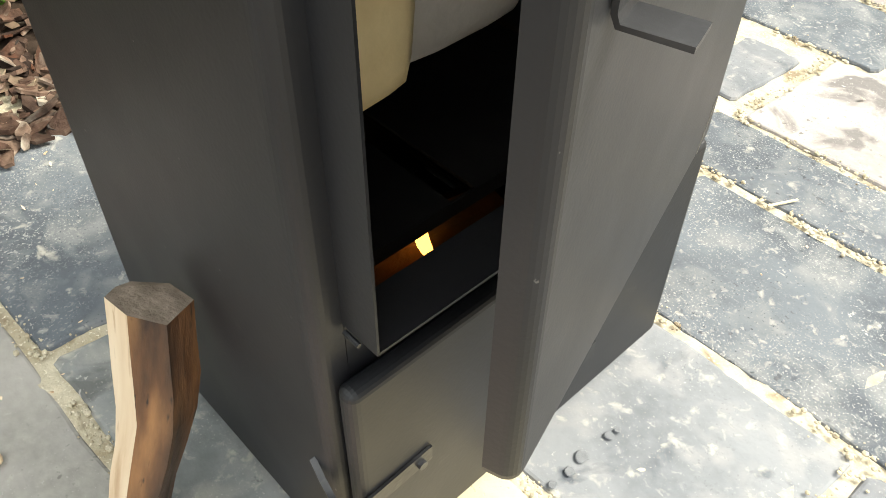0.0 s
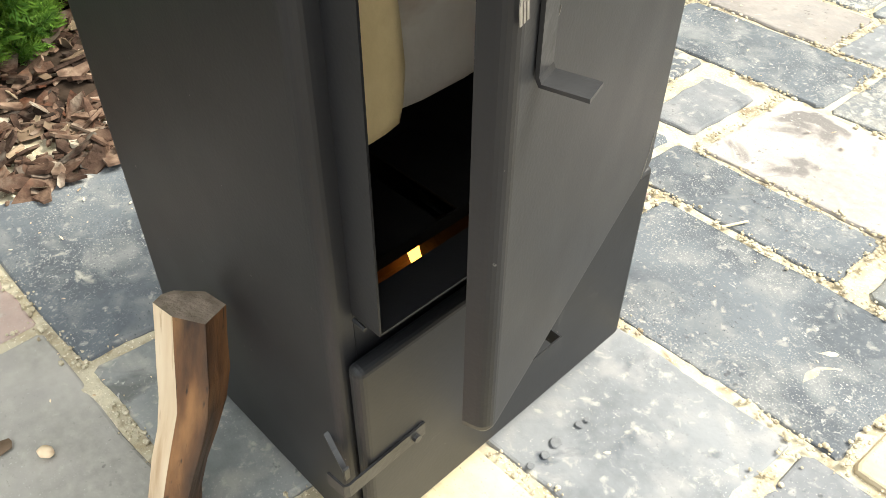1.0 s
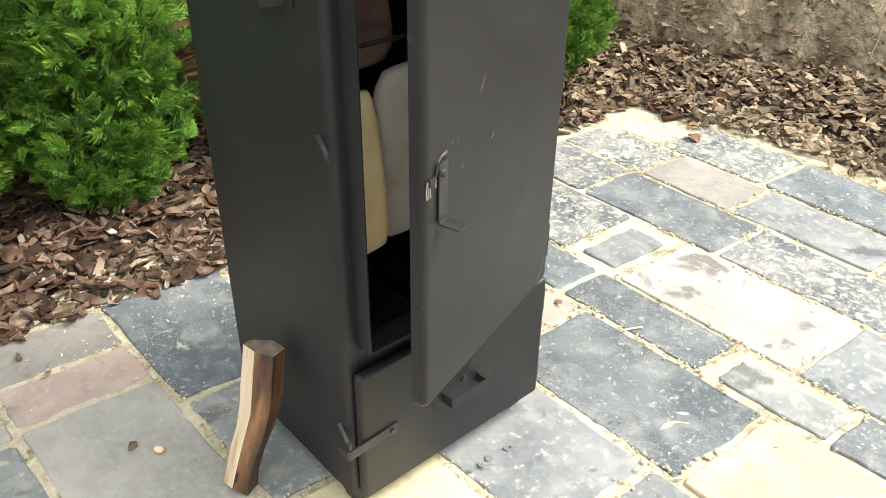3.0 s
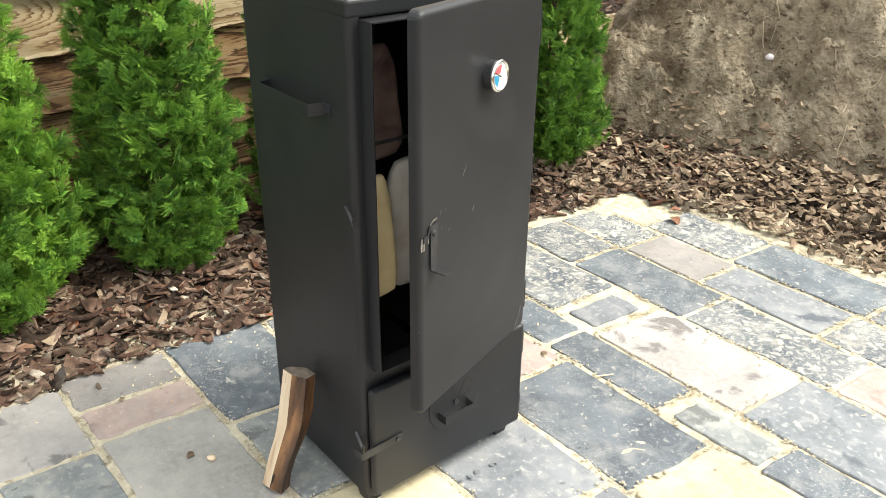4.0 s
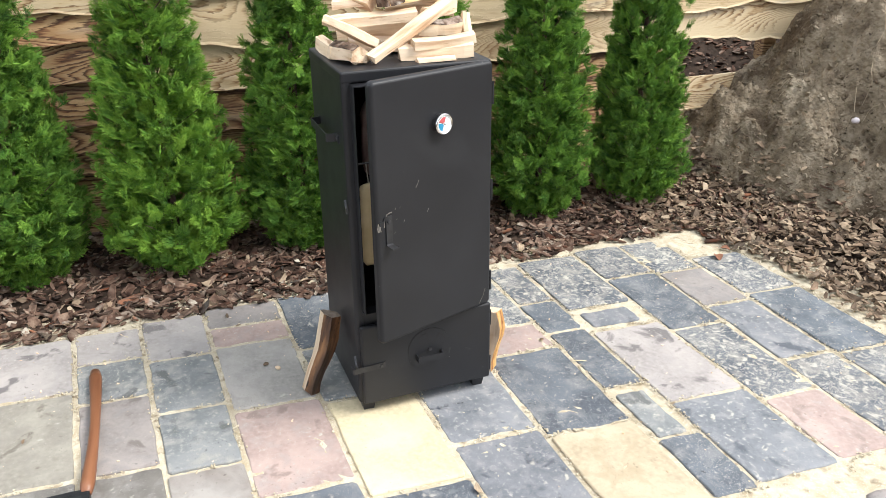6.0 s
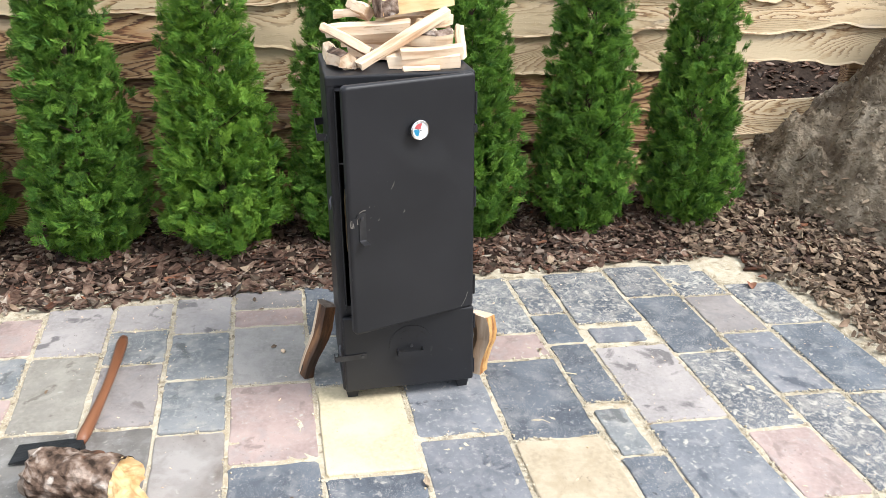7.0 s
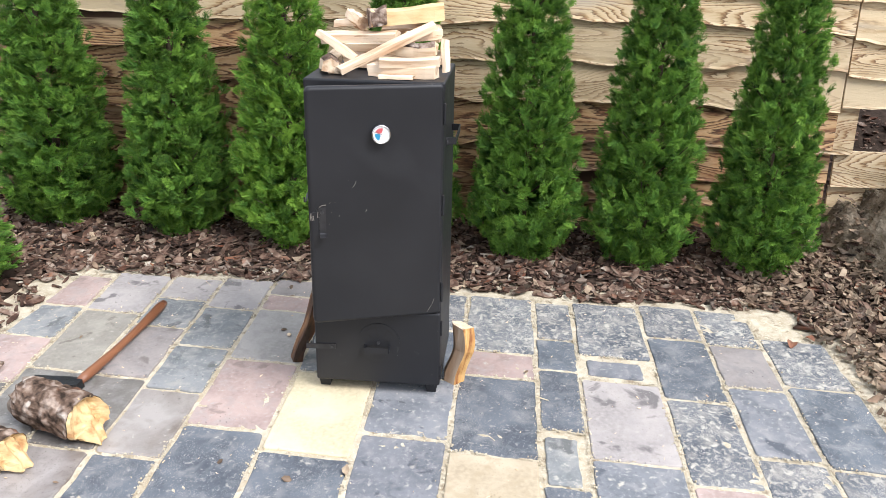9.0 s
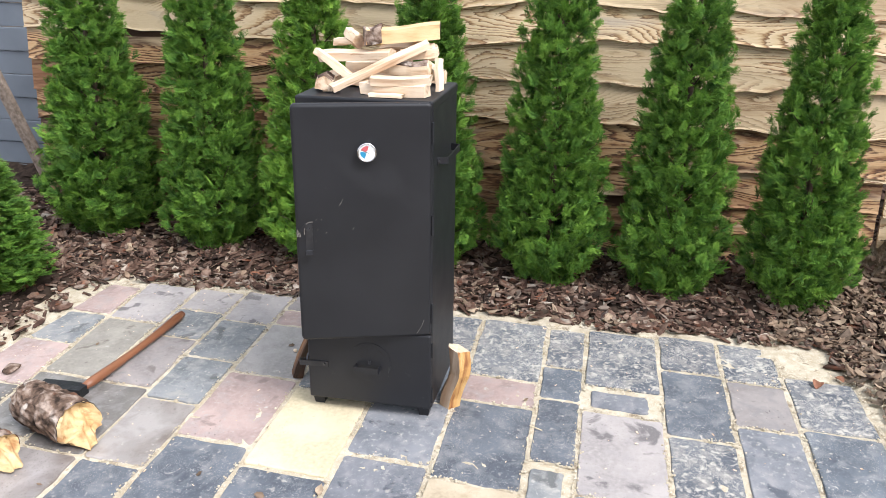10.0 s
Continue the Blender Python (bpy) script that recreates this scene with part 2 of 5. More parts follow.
M_SOIL = material("heaped_soil", [(0.32, (0.115, 0.088, 0.060)), (0.5, (0.235, 0.190, 0.134)), (0.72, (0.345, 0.288, 0.212))], 11, blotch=[((0.095, 0.070, 0.047), 2.4, 0.52, 0.64), ((0.34, 0.29, 0.215), 4, 0.56, 0.72), ((0.16, 0.12, 0.08), 14, 0.60, 0.70)],
                  speck=[((0.40, 0.35, 0.27), 110, 0.65, 0.70, 7, 0.45), ((0.06, 0.045, 0.033), 60, 0.64, 0.70)], rough=(0.85, 1), bump=1.0, bump_scale=42, bump_depth=0.030)
M_EARTH = material("garden_earth", [(0.3, (0.07, 0.052, 0.036)), (0.7, (0.14, 0.11, 0.08))], 3, rough=(0.9, 1), bump=0.6)


for m in (M_MULCH, M_SOIL, M_CHIP, M_DEAD, M_SAND, M_EARTH, M_BARK):
    m.node_tree.nodes["Principled BSDF"].inputs["Specular IOR Level"].default_value = 0.15


# ---- mesh helpers ----
def mesh_object(name, verts, faces, mat, parent=None, smooth=False, label="", mats=None, index=None):
    me = bpy.data.meshes.new(name)
    me.from_pydata([tuple(v) for v in verts], [], faces)
    for m in mats or [mat]:
        me.materials.append(m)
    if index is not None:
        me.polygons.foreach_set("material_index", index)
    if smooth:
        me.polygons.foreach_set("use_smooth", [True] * len(me.polygons))
    me.update()
    ob = new(name, me)
    ob.parent = parent
    if label:
        ob["label"] = label
    return ob


def part(name, bm, mat, parent=None, label="", smooth=False):
    me = bpy.data.meshes.new(name)
    bmesh.ops.recalc_face_normals(bm, faces=bm.faces)
    bm.to_mesh(me)
    bm.free()
    me.materials.append(mat)
    if smooth:
        me.polygons.foreach_set("use_smooth", [True] * len(me.polygons))
    ob = new(name, me)
    ob.parent = parent
    if label:
        ob["label"] = label
    return ob


def box(bm, lo, hi, bevel=0.0, segments=2, m=None):
    """A box between two corners with rounded edges, added to bm."""
    lo, hi = Vector(lo), Vector(hi)
    r = bmesh.ops.create_cube(bm, size=1)
    vs = r["verts"]
    for v in vs:
        v.co = Vector((lo[i] + (v.co[i] + 0.5) * (hi[i] - lo[i]) for i in range(3)))
    if bevel:
        es = list({e for v in vs for e in v.link_edges})
        g = bmesh.ops.bevel(bm, geom=es, offset=bevel, segments=segments, profile=0.5, affect="EDGES", clamp_overlap=True)
        vs = list({v for f in g["faces"] for v in f.verts} | {v for v in vs if v.is_valid})
    if m is not None:
        bmesh.ops.transform(bm, matrix=m, verts=vs)
    return vs


def rod(bm, a, b, r, sides=10, r2=None):
    """A round bar from a to b."""
    a, b = Vector(a), Vector(b)
    g = bmesh.ops.create_cone(bm, cap_ends=True, segments=sides, radius1=r, radius2=r if r2 is None else r2, depth=(b - a).length)
    bmesh.ops.transform(bm, matrix=Matrix.Translation((a + b) / 2) @ (b - a).to_track_quat("Z", "Y").to_matrix().to_4x4(), verts=g["verts"])


def strip(path, width_dir, width, thick):
    """A bent flat bar along path, width wide along width_dir, thick across."""
    bm = bmesh.new()
    w = Vector(width_dir).normalized() * width / 2
    pts = [Vector(p) for p in path]
    rings = []
    for i, p in enumerate(pts):
        d0 = (pts[i] - pts[i - 1]).normalized() if i else (pts[1] - pts[0]).normalized()
        d1 = (pts[i + 1] - pts[i]).normalized() if i + 1 < len(pts) else d0
        n = (d0.cross(w.normalized()) + d1.cross(w.normalized())).normalized() * thick / 2
        rings.append([bm.verts.new(p + s * w + q * n) for s, q in ((-1, -1), (1, -1), (1, 1), (-1, 1))])
    for a, b in zip(rings, rings[1:]):
        for k in range(4):
            bm.faces.new((a[k], a[(k + 1) % 4], b[(k + 1) % 4], b[k]))
    bm.faces.new(rings[0])
    bm.faces.new(rings[-1][::-1])
    return bm


def wall_sheet(path, z0, z1, thick):
    """An upright bent steel sheet along a plan path, with thickness inwards (to the path's left)."""
    bm = bmesh.new()
    pts = [Vector((*p, 0)) for p in path]
    rows = []
    for i, p in enumerate(pts):
        d0 = (pts[i] - pts[i - 1]).normalized() if i else (pts[1] - pts[0]).normalized()
        d1 = (pts[i + 1] - pts[i]).normalized() if i + 1 < len(pts) else d0
        d = (d0 + d1).normalized()
        q = p + Vector((-d.y, d.x, 0)) * thick
        rows.append([bm.verts.new((a.x, a.y, z)) for z in (z0, z1) for a in (p, q)])
    for a, b in zip(rows, rows[1:]):
        for i, j in ((0, 2), (2, 3), (3, 1), (1, 0)):
            bm.faces.new((a[i], a[j], b[j], b[i]))
    bm.faces.new((rows[0][0], rows[0][1], rows[0][3], rows[0][2]))
    bm.faces.new((rows[-1][0], rows[-1][2], rows[-1][3], rows[-1][1]))
    return bm


def wave(x, y, s, seed=0.0):
    return noise.noise(Vector((x * s, y * s, seed)))


def empty(name, m, label, category, group="", kind=""):
    e = new(name)
    e.matrix_basis = m
    e.empty_display_size = 0.1
    return tagged(e, label, category, group, kind)


def grid_sheet(name, x0, x1, y0, y1, step, height, mat, keep=None):
    nx, ny = int((x1 - x0) / step) + 1, int((y1 - y0) / step) + 1
    xs, ys = np.linspace(x0, x1, nx), np.linspace(y0, y1, ny)
    verts = [(x, y, height(x, y)) for x in xs for y in ys]
    faces = [(i * ny + j, (i + 1) * ny + j, (i + 1) * ny + j + 1, i * ny + j + 1) for i in range(nx - 1) for j in range(ny - 1)
             if keep is None or keep(xs[i], ys[j])]
    return mesh_object(name, verts, faces, mat, smooth=True)


# ---- ground, beds, heap ----
def bed_height(x, y):
    """The bark bed round the patio: it rises from the patio's edge."""
    back = -1.20 - 0.05 * y - x + 0.05 * wave(x, y, 3, 5)
    left = -1.29 - y + 0.04 * wave(x, y, 3, 9) - max(0, x - 0.2) * 0.3
    right = (y - 2.34 - 0.12 * x) * 0.8 + 0.05 * wave(x, y, 2, 2) if x < 0.15 else -1.0
    d = max(back, left, right)
    rise = max(0.0, min(1.0, d / 0.35))
    return -0.03 + 0.075 * rise * rise * (3 - 2 * rise) + (0.018 * wave(x, y, 7, 3) + 0.008 * wave(x, y, 21, 4)) * rise, d


def heap_height(x, y):
    """The heap of dug soil, highest away from the fence."""
    d = -0.401 * (x + 0.6) + 0.916 * (y - 3.0) + 0.10 * wave(x, y, 2.2, 1) + 0.05 * wave(x, y, 6, 8)
    h = 1.35 * d
    if h > 0.9:
        h = 0.9 + (h - 0.9) * 0.75
    h = min(h, 1.9)
    f = max(0.0, min(1.0, (-1.85 - x) / 0.45))
    h *= 1 - 0.56 * f * f * (3 - 2 * f)
    h -= 0.16 * math.exp(-((x + 1.95) ** 2 + (y - 2.95) ** 2) / 0.016)
    # slumped ledges that run aslant over the slope, gullies and crumbled lumps
    xw, yw = x + 0.12 * wave(x, y, 2.6, 31), y + 0.12 * wave(x, y, 2.6, 32)
    t = (d * 0.9 + 0.55 * xw) * 3.4 + 1.5 * wave(xw, yw, 1.5, 33)
    f = t - math.floor(t)
    ledge = (f / 0.78 if f < 0.78 else (1 - f) / 0.22) * (0.4 + 0.6 * max(0.0, min(1.0, 0.5 + 1.6 * wave(x, y, 1.9, 35))))
    ridge = 1 - 2 * abs(wave(xw, yw * 1.5, 4.2, 36))
    lump = max(0.0, wave(xw, yw, 9, 37)) + 0.5 * max(0.0, wave(x, y, 19, 38)) + 0.25 * abs(wave(x, y, 38, 39))
    relief = 0.075 * ledge + 0.085 * ridge + 0.095 * lump + 0.10 * wave(x, y, 3.1, 11) + 0.030 * abs(wave(xw, yw * 1.4, 14, 41)) + 0.020 * abs(wave(x, y, 30, 42)) + 0.016 * wave(x, y, 60, 14) - 0.06
    return h + relief * max(0, min(1, d * 6))


ground = mesh_object("ground", [(-80, -80, -0.06), (80, -80, -0.06), (80, 80, -0.06), (-80, 80, -0.06)], [(0, 1, 2, 3)], M_EARTH)
tagged(ground, "brown garden earth round the patio", "ground", kind="structure")
sand = grid_sheet("sand_bed", -1.42, 1.6, -1.42, 3.0, 0.02,
                  lambda x, y: -0.0045 + 0.004 * wave(x, y, 9) + 0.004 * wave(x, y, 40, 3) + (0.012 * max(0, wave(x, y, 6, 6)) if (x < -1.12 or x > 0.47 or y > 2.2 or y < -1.2) else 0), M_SAND)
tagged(sand, "yellow bedding sand under and around the paving slabs", "sand", kind="structure")
bed = grid_sheet("mulch_bed", -2.7, 1.4, -4.0, 4.2, 0.035, lambda x, y: bed_height(x, y)[0], M_MULCH, lambda x, y: bed_height(x, y)[1] > -0.1)
tagged(bed, "dark soil of the planting bed under the bark", "soil", kind="structure")
heap = grid_sheet("soil_mound", -2.9, 1.2, 1.9, 5.6, 0.0165, heap_height, M_SOIL, lambda x, y: heap_height(x, y) > -0.08 and x > -2.15 - 0.05 * y)
tagged(heap, "steep heap of dry grey-brown dug soil beside the patio", "soil heap")


# ---- fence ----
def fence_x(y):
    return -2.13 - 0.05 * y


fence = empty("wooden_fence", pose(0, 0, 0), "garden fence of overlapping wavy-edged pale and brown boards", "fence")


def fence_board(y0, y1, z0, z1, mat, seed, wavy=1.0):
    """One live-edge board: straight on top, wavy below, leaning out at its foot."""
    n = max(6, int((y1 - y0) / 0.05))
    verts, faces = [], []
    for i in range(n + 1):
        y = y0 + (y1 - y0) * i / n
        u = y * 1.0
        dip = 0.05 * wave(u, seed, 2.1, 1) + 0.022 * wave(u, seed, 6, 2) + 0.008 * wave(u, seed, 19, 3)
        dip *= wavy
        if wave(u, seed, 1.3, 7) > 0.3 and wavy > 0.5:
            dip -= 0.05 * (wave(u, seed, 1.3, 7) - 0.3) * 3
        zb = z0 + dip
        x = fence_x(y)
        verts += [(x + 0.034, y, zb), (x + 0.028, y, zb + 0.012 + 0.01 * wave(u, seed, 14, 5)), (x + 0.004, y, z1), (x - 0.018, y, z1), (x + 0.010, y, zb - 0.004)]
    for i in range(n):
        a, b = i * 5, i * 5 + 5
        faces += [(a + k, b + k, b + (k + 1) % 5, a + (k + 1) % 5) for k in range(5)]
    faces += [(4, 3, 2, 1, 0), tuple(n * 5 + k for k in range(5))]
    return mesh_object("board", verts, faces, mat, fence)


SECTIONS = [  # span along the fence, lower edges of the boards, how many of the lowest boards are brown
    (-2.35, -0.40, (0.05, 0.20, 0.345, 0.480, 0.610, 0.775, 0.975, 1.137, 1.33, 1.52), 7),
    (-0.40, 0.22, (0.04, 0.19, 0.35, 0.53, 0.73, 0.912, 1.154, 1.33, 1.52), 4),
    (0.22, 2.46, (0.04, 0.195, 0.350, 0.527, 0.738, 0.952, 1.155, 1.33, 1.52), 4),
    (2.46, 5.2, (0.742, 0.925, 1.122, 1.32, 1.52), 0),
]
for n, (ya, yb, levels, brown) in enumerate(SECTIONS):
    for k, z in enumerate(levels):
        top = levels[k + 1] + 0.05 if k + 1 < len(levels) else 1.70
        fence_board(ya + 0.004, yb - 0.004, z, top, M_FENCE_B if k < brown else M_FENCE, k * 3.7 + n * 11)
for z0, z1 in ((0.178, 0.33), (0.335, 0.525)):
    fence_board(2.48, 3.35, z0, z1, M_FENCE, z0 * 50 + 40, 0.25)
fence_board(2.36, 2.56, 0.515, 0.79, M_FENCE, 77, 0.1)
for y in (-2.33, -0.40, 0.22, 2.40, 3.28, 5.1):
    bm = bmesh.new()
    x = fence_x(y)
    box(bm, (x - 0.12, y - 0.045, -0.1), (x - 0.03, y + 0.045, 1.7), 0.006)
    part("post", bm, M_FENCE_B, fence)
bm = bmesh.new()
for i in range(9):
    box(bm, (-2.62, -5.2, i * 0.16 - 0.05), (-2.58 - 0.012 * (i % 2), -2.42, i * 0.16 + 0.105), 0.004)
shed = tagged(part("shed_wall", bm, material("grey_metal_siding", [(0.3, (0.12, 0.14, 0.165)), (0.7, (0.16, 0.185, 0.215))], 3, rough=(0.45, 0.6), bump=0.05)), "grey horizontal metal siding beyond the fence end", "shed wall")
bm = bmesh.new()
box(bm, (-0.02, -0.035, 0), (0.02, 0.035, 1.35), 0.004)
lath = tagged(part("leaning_plank", bm, M_CUT), "weathered grey plank leaning against the fence end", "plank")
lath.matrix_basis = pose(-2.05, -2.34, 0.03, 0, 0, 0) @ pose(0, 0, 0, 19, 4, 0)
bank = grid_sheet("bark_bank", -7.0, -2.45, -4.5, 8.0, 0.12, lambda x, y: 0.05 + (-2.45 - x) * 0.42 + 0.06 * wave(x, y, 4), M_MULCH)
tagged(bank, "dark bark-covered bank behind the fence", "bank", kind="structure")


# ---- smoker ----
smoker = empty("smoker", pose(-0.477, 0.409, 0, 0, 0, 93.4), "tall black steel garden smoker with its door ajar", "smoker")
W, D, Z0, Z1 = 0.231, 0.203, 0.043, 1.150


def rounded_path(pts, r, n=5):
    """A plan path with its inner corners rounded."""
    out = [Vector(pts[0])]
    for a, b, c in zip(pts, pts[1:], pts[2:]):
        a, b, c = Vector(a), Vector(b), Vector(c)
        p, q = b + (a - b).normalized() * r, b + (c - b).normalized() * r
        for i in range(n + 1):
            t = i / n
            out.append((p * (1 - t) + b * t) * (1 - t) + (b * (1 - t) + q * t) * t)
    return out + [Vector(pts[-1])]


JAMB, SILL, HEAD = 0.206, 0.392, Z1 - 0.036
part("body", wall_sheet(rounded_path([(-JAMB, -D), (-W, -D), (-W, D), (W, D), (W, -D), (JAMB, -D)][::-1], 0.016, 7), Z0, Z1 - 0.004, 0.003), M_PAINT, smoker, smooth=False)
bm = bmesh.new()
box(bm, (-W - 0.001, -D - 0.001, Z1 - 0.034), (W + 0.001, D + 0.001, Z1), 0.007, 3)
part("top_plate", bm, M_PAINT, smoker)
bm = bmesh.new()
box(bm, (-W + 0.004, -D + 0.004, Z0 + 0.001), (W - 0.004, D - 0.004, Z0 + 0.005))
part("bottom_plate", bm, M_SOOT, smoker)
bm = bmesh.new()
box(bm, (-JAMB + 0.001, -D + 0.0005, 0.30), (JAMB - 0.001, -D + 0.004, SILL - 0.003))
part("threshold", bm, M_PAINT, smoker)


def flange_lip(z, up):
    """A sheet folded outwards above or below the opening, cut back towards the hinges."""
    bm = bmesh.new()
    front = [(x, max(-D - 0.038, -0.205 - (0.232 - x) * 0.305)) for x in (-JAMB, -0.12, -0.04, 0.03, 0.09, 0.15, JAMB - 0.004)]
    rows = [[bm.verts.new((x, y, z + dz)) for y, dz in ((-D + 0.010, 0), (yf, 0), (yf, up), (-D + 0.010, up))] for x, yf in front]
    for a, b in zip(rows, rows[1:]):
        for q in range(4):
            bm.faces.new((a[q], a[(q + 1) % 4], b[(q + 1) % 4], b[q]))
    bm.faces.new(rows[0])
    bm.faces.new(rows[-1][::-1])
    return bm


part("sill_flange", flange_lip(SILL, 0.0025), M_PAINT, smoker)
part("head_flange", flange_lip(HEAD, -0.0025), M_PAINT, smoker)
# the jamb turns outwards beside the opening and ends in a narrow inward fold
part("jamb_flange", wall_sheet(rounded_path([(-JAMB - 0.0005, -D + 0.008), (-JAMB - 0.0005, -D - 0.038)], 0.004), SILL, HEAD, 0.0022), M_PAINT, smoker)
part("jamb_flange", wall_sheet([(JAMB - 0.002, -D - 0.009), (JAMB - 0.002, -D + 0.014)], SILL, HEAD, 0.0022), M_PAINT, smoker)
bm = bmesh.new()
rod(bm, (-JAMB - 0.002, -D - 0.020, SILL - 0.004), (-JAMB - 0.002, -D - 0.004, SILL - 0.003), 0.0022, 7)
part("weld_bead", bm, M_PAINT, smoker)
for sx in (-1, 1):
    for sy in (-1, 1):
        bm = bmesh.new()
        cx, cy = sx * (W - 0.032), sy * (D - 0.032)
        g = bmesh.ops.create_cone(bm, cap_ends=True, segments=4, radius1=0.024, radius2=0.036, depth=0.05)
        bmesh.ops.transform(bm, matrix=Matrix.Translation((cx, cy, 0.025)) @ Matrix.Rotation(math.pi / 4, 4, "Z"), verts=g["verts"])
        part("foot", bm, M_PAINT, smoker)

# main door, hinged on one front edge and swung open
door = new("door")
door.parent = smoker
OPEN = 17.9
door.matrix_basis = pose(W + 0.001, -D - 0.016, 0, 0, 0, OPEN)
door["label"] = "black steel door standing ajar"
DW, DZ0, DZ1 = 0.443, 0.340, 1.149


def pan(x0, x1, z0, z1, depth, r, hinge_depth, steps=6):
    """A door pressed from sheet: a flat front with rounded rims turned back, the hinge side shallower."""
    bm = bmesh.new()
    rings = []
    prof = [(r - r * math.sin(math.pi / 2 * q / steps), r - r * math.cos(math.pi / 2 * q / steps)) for q in range(steps + 1)]
    # corner radius in the plane of the door keeps the pressed corners soft
    c = 0.016
    for ins, dep in prof + [(0.0, None), (0.0025, None), (0.0025, r)]:
        ring = []
        for cx, cz, a0 in ((x1 - c, z1 - c, 0), (x0 + c, z1 - c, 90), (x0 + c, z0 + c, 180), (x1 - c, z0 + c, 270)):
            for q in range(5):
                a = radians(a0 + 22.5 * q)
                rr = max(0.001, c - ins)
                x, z = cx + rr * math.cos(a), cz + rr * math.sin(a)
                f = (x1 - x) / (x1 - x0)
                back = hinge_depth + (depth - hinge_depth) * min(1.0, f * 3)
                ring.append(bm.verts.new((x, back if dep is None else min(dep, back), z)))
        rings.append(ring)
    n = len(rings[0])
    for a, b in zip(rings, rings[1:]):
        for q in range(n):
            bm.faces.new((a[q], a[(q + 1) % n], b[(q + 1) % n], b[q]))
    bm.faces.new(rings[0])
    bm.faces.new(rings[-1][::-1])
    return bm


part("panel", pan(-DW, 0, DZ0, DZ1, 0.024, 0.012, 0.0135), M_PAINT, door)
# strap handle: bolt, upright strap, bent tab, worn paint round its head
hu = -0.404
handle = part("handle", strip([(hu + 0.003, -0.0022, 0.758), (hu + 0.003, -0.0022, 0.671), (hu + 0.003, -0.0045, 0.666), (hu + 0.003, -0.036, 0.665)], (1, 0, 0), 0.022, 0.003), M_FITTING, door, "bent dark steel strap handle")
part("hook", strip([(hu - 0.030, -0.0016, 0.738), (hu - 0.018, -0.0016, 0.738), (hu - 0.012, -0.0016, 0.752), (hu, -0.0016, 0.752)], (0, 0, 1), 0.012, 0.003), M_PAINT, door)
bm = bmesh.new()
rod(bm, (hu + 0.001, -0.003, 0.742), (hu + 0.001, -0.0085, 0.742), 0.0062, 12, 0.005)
box(bm, (hu - 0.0035, -0.0092, 0.7412), (hu + 0.0055, -0.0084, 0.7428))
part("bolt", bm, M_STEEL, door)


def worn(points, width):
    """Paint rubbed off to bare metal along a short curve on the door."""
    return part("scratch", strip([(x, -0.0004, z) for x, z in points], (0, 0, 1) if abs(points[0][0] - points[-1][0]) > abs(points[0][1] - points[-1][1]) else (1, 0, 0), width, 0.0008), M_SCRATCH, door)


for i in range(3):
    worn([(hu - 0.034 + i * 0.0045, 0.715), (hu - 0.036 + i * 0.0045, 0.727), (hu - 0.033 + i * 0.0045, 0.741)], 0.0028)
worn([(hu - 0.012, 0.724), (hu - 0.0125, 0.738), (hu - 0.008, 0.752), (hu - 0.002, 0.764)], 0.0030)
worn([(hu - 0.006, 0.760), (hu + 0.004, 0.7655), (hu + 0.016, 0.7660)], 0.0032)
rng = random.Random(91)
for i in range(5):
    x, z, l = hu + rng.uniform(0.018, 0.07), rng.uniform(0.68, 0.775), rng.uniform(0.002, 0.007)
    worn([(x, z), (x + l * 0.4, z + l * 0.5), (x + l * 0.6, z + l)], 0.0009)
for x, z, l in ((-0.30, 0.82, 0.022), (-0.26, 0.735, 0.010), (-0.05, 0.352, 0.05)):
    worn([(x, z), (x + l * 0.35, z + l * 0.55), (x + l * 0.5, z + l)], 0.0013)
# thermometer
gauge = new("thermometer")
gauge.parent = door
gauge.matrix_basis = pose(-0.208, 0.0, 0.998, 90, 0, 0) @ Matrix.Diagonal((1.09, 1.09, 1.0, 1))
bm = bmesh.new()
rod(bm, (0, 0, 0), (0, 0, 0.020), 0.026, 32)
part("case", bm, M_STEEL, gauge)
bm = bmesh.new()
n = 36
rr = [[bm.verts.new((r * math.cos(2 * math.pi * i / n), r * math.sin(2 * math.pi * i / n), z)) for i in range(n)] for r, z in ((0.026, 0.014), (0.0285, 0.017), (0.0285, 0.022), (0.0255, 0.025), (0.0235, 0.0215))]
for a, b in zip(rr, rr[1:]):
    for i in range(n):
        bm.faces.new((a[i], a[(i + 1) % n], b[(i + 1) % n], b[i]))
part("bezel", bm, plain("chrome", (0.75, 0.75, 0.75), 0.15, 1.0), gauge, "chrome ring", smooth=True)
bm = bmesh.new()
rod(bm, (0, 0, 0.0201), (0, 0, 0.0212), 0.0238, 32)
part("dial", bm, plain("white_enamel", (0.82, 0.83, 0.84), 0.35), gauge, "white round dial")


def sector(a0, a1, r0, r1, z, colour, name):
    bm = bmesh.new()
    k = 12
    inner = [bm.verts.new((r0 * math.cos(radians(a0 + (a1 - a0) * i / k)), r0 * math.sin(radians(a0 + (a1 - a0) * i / k)), z)) for i in range(k + 1)]
    outer = [bm.verts.new((r1 * math.cos(radians(a0 + (a1 - a0) * i / k)), r1 * math.sin(radians(a0 + (a1 - a0) * i / k)), z)) for i in range(k + 1)]
    for i in range(k):
        bm.faces.new((inner[i], outer[i], outer[i + 1], inner[i + 1]))
    return part(name, bm, colour, gauge)


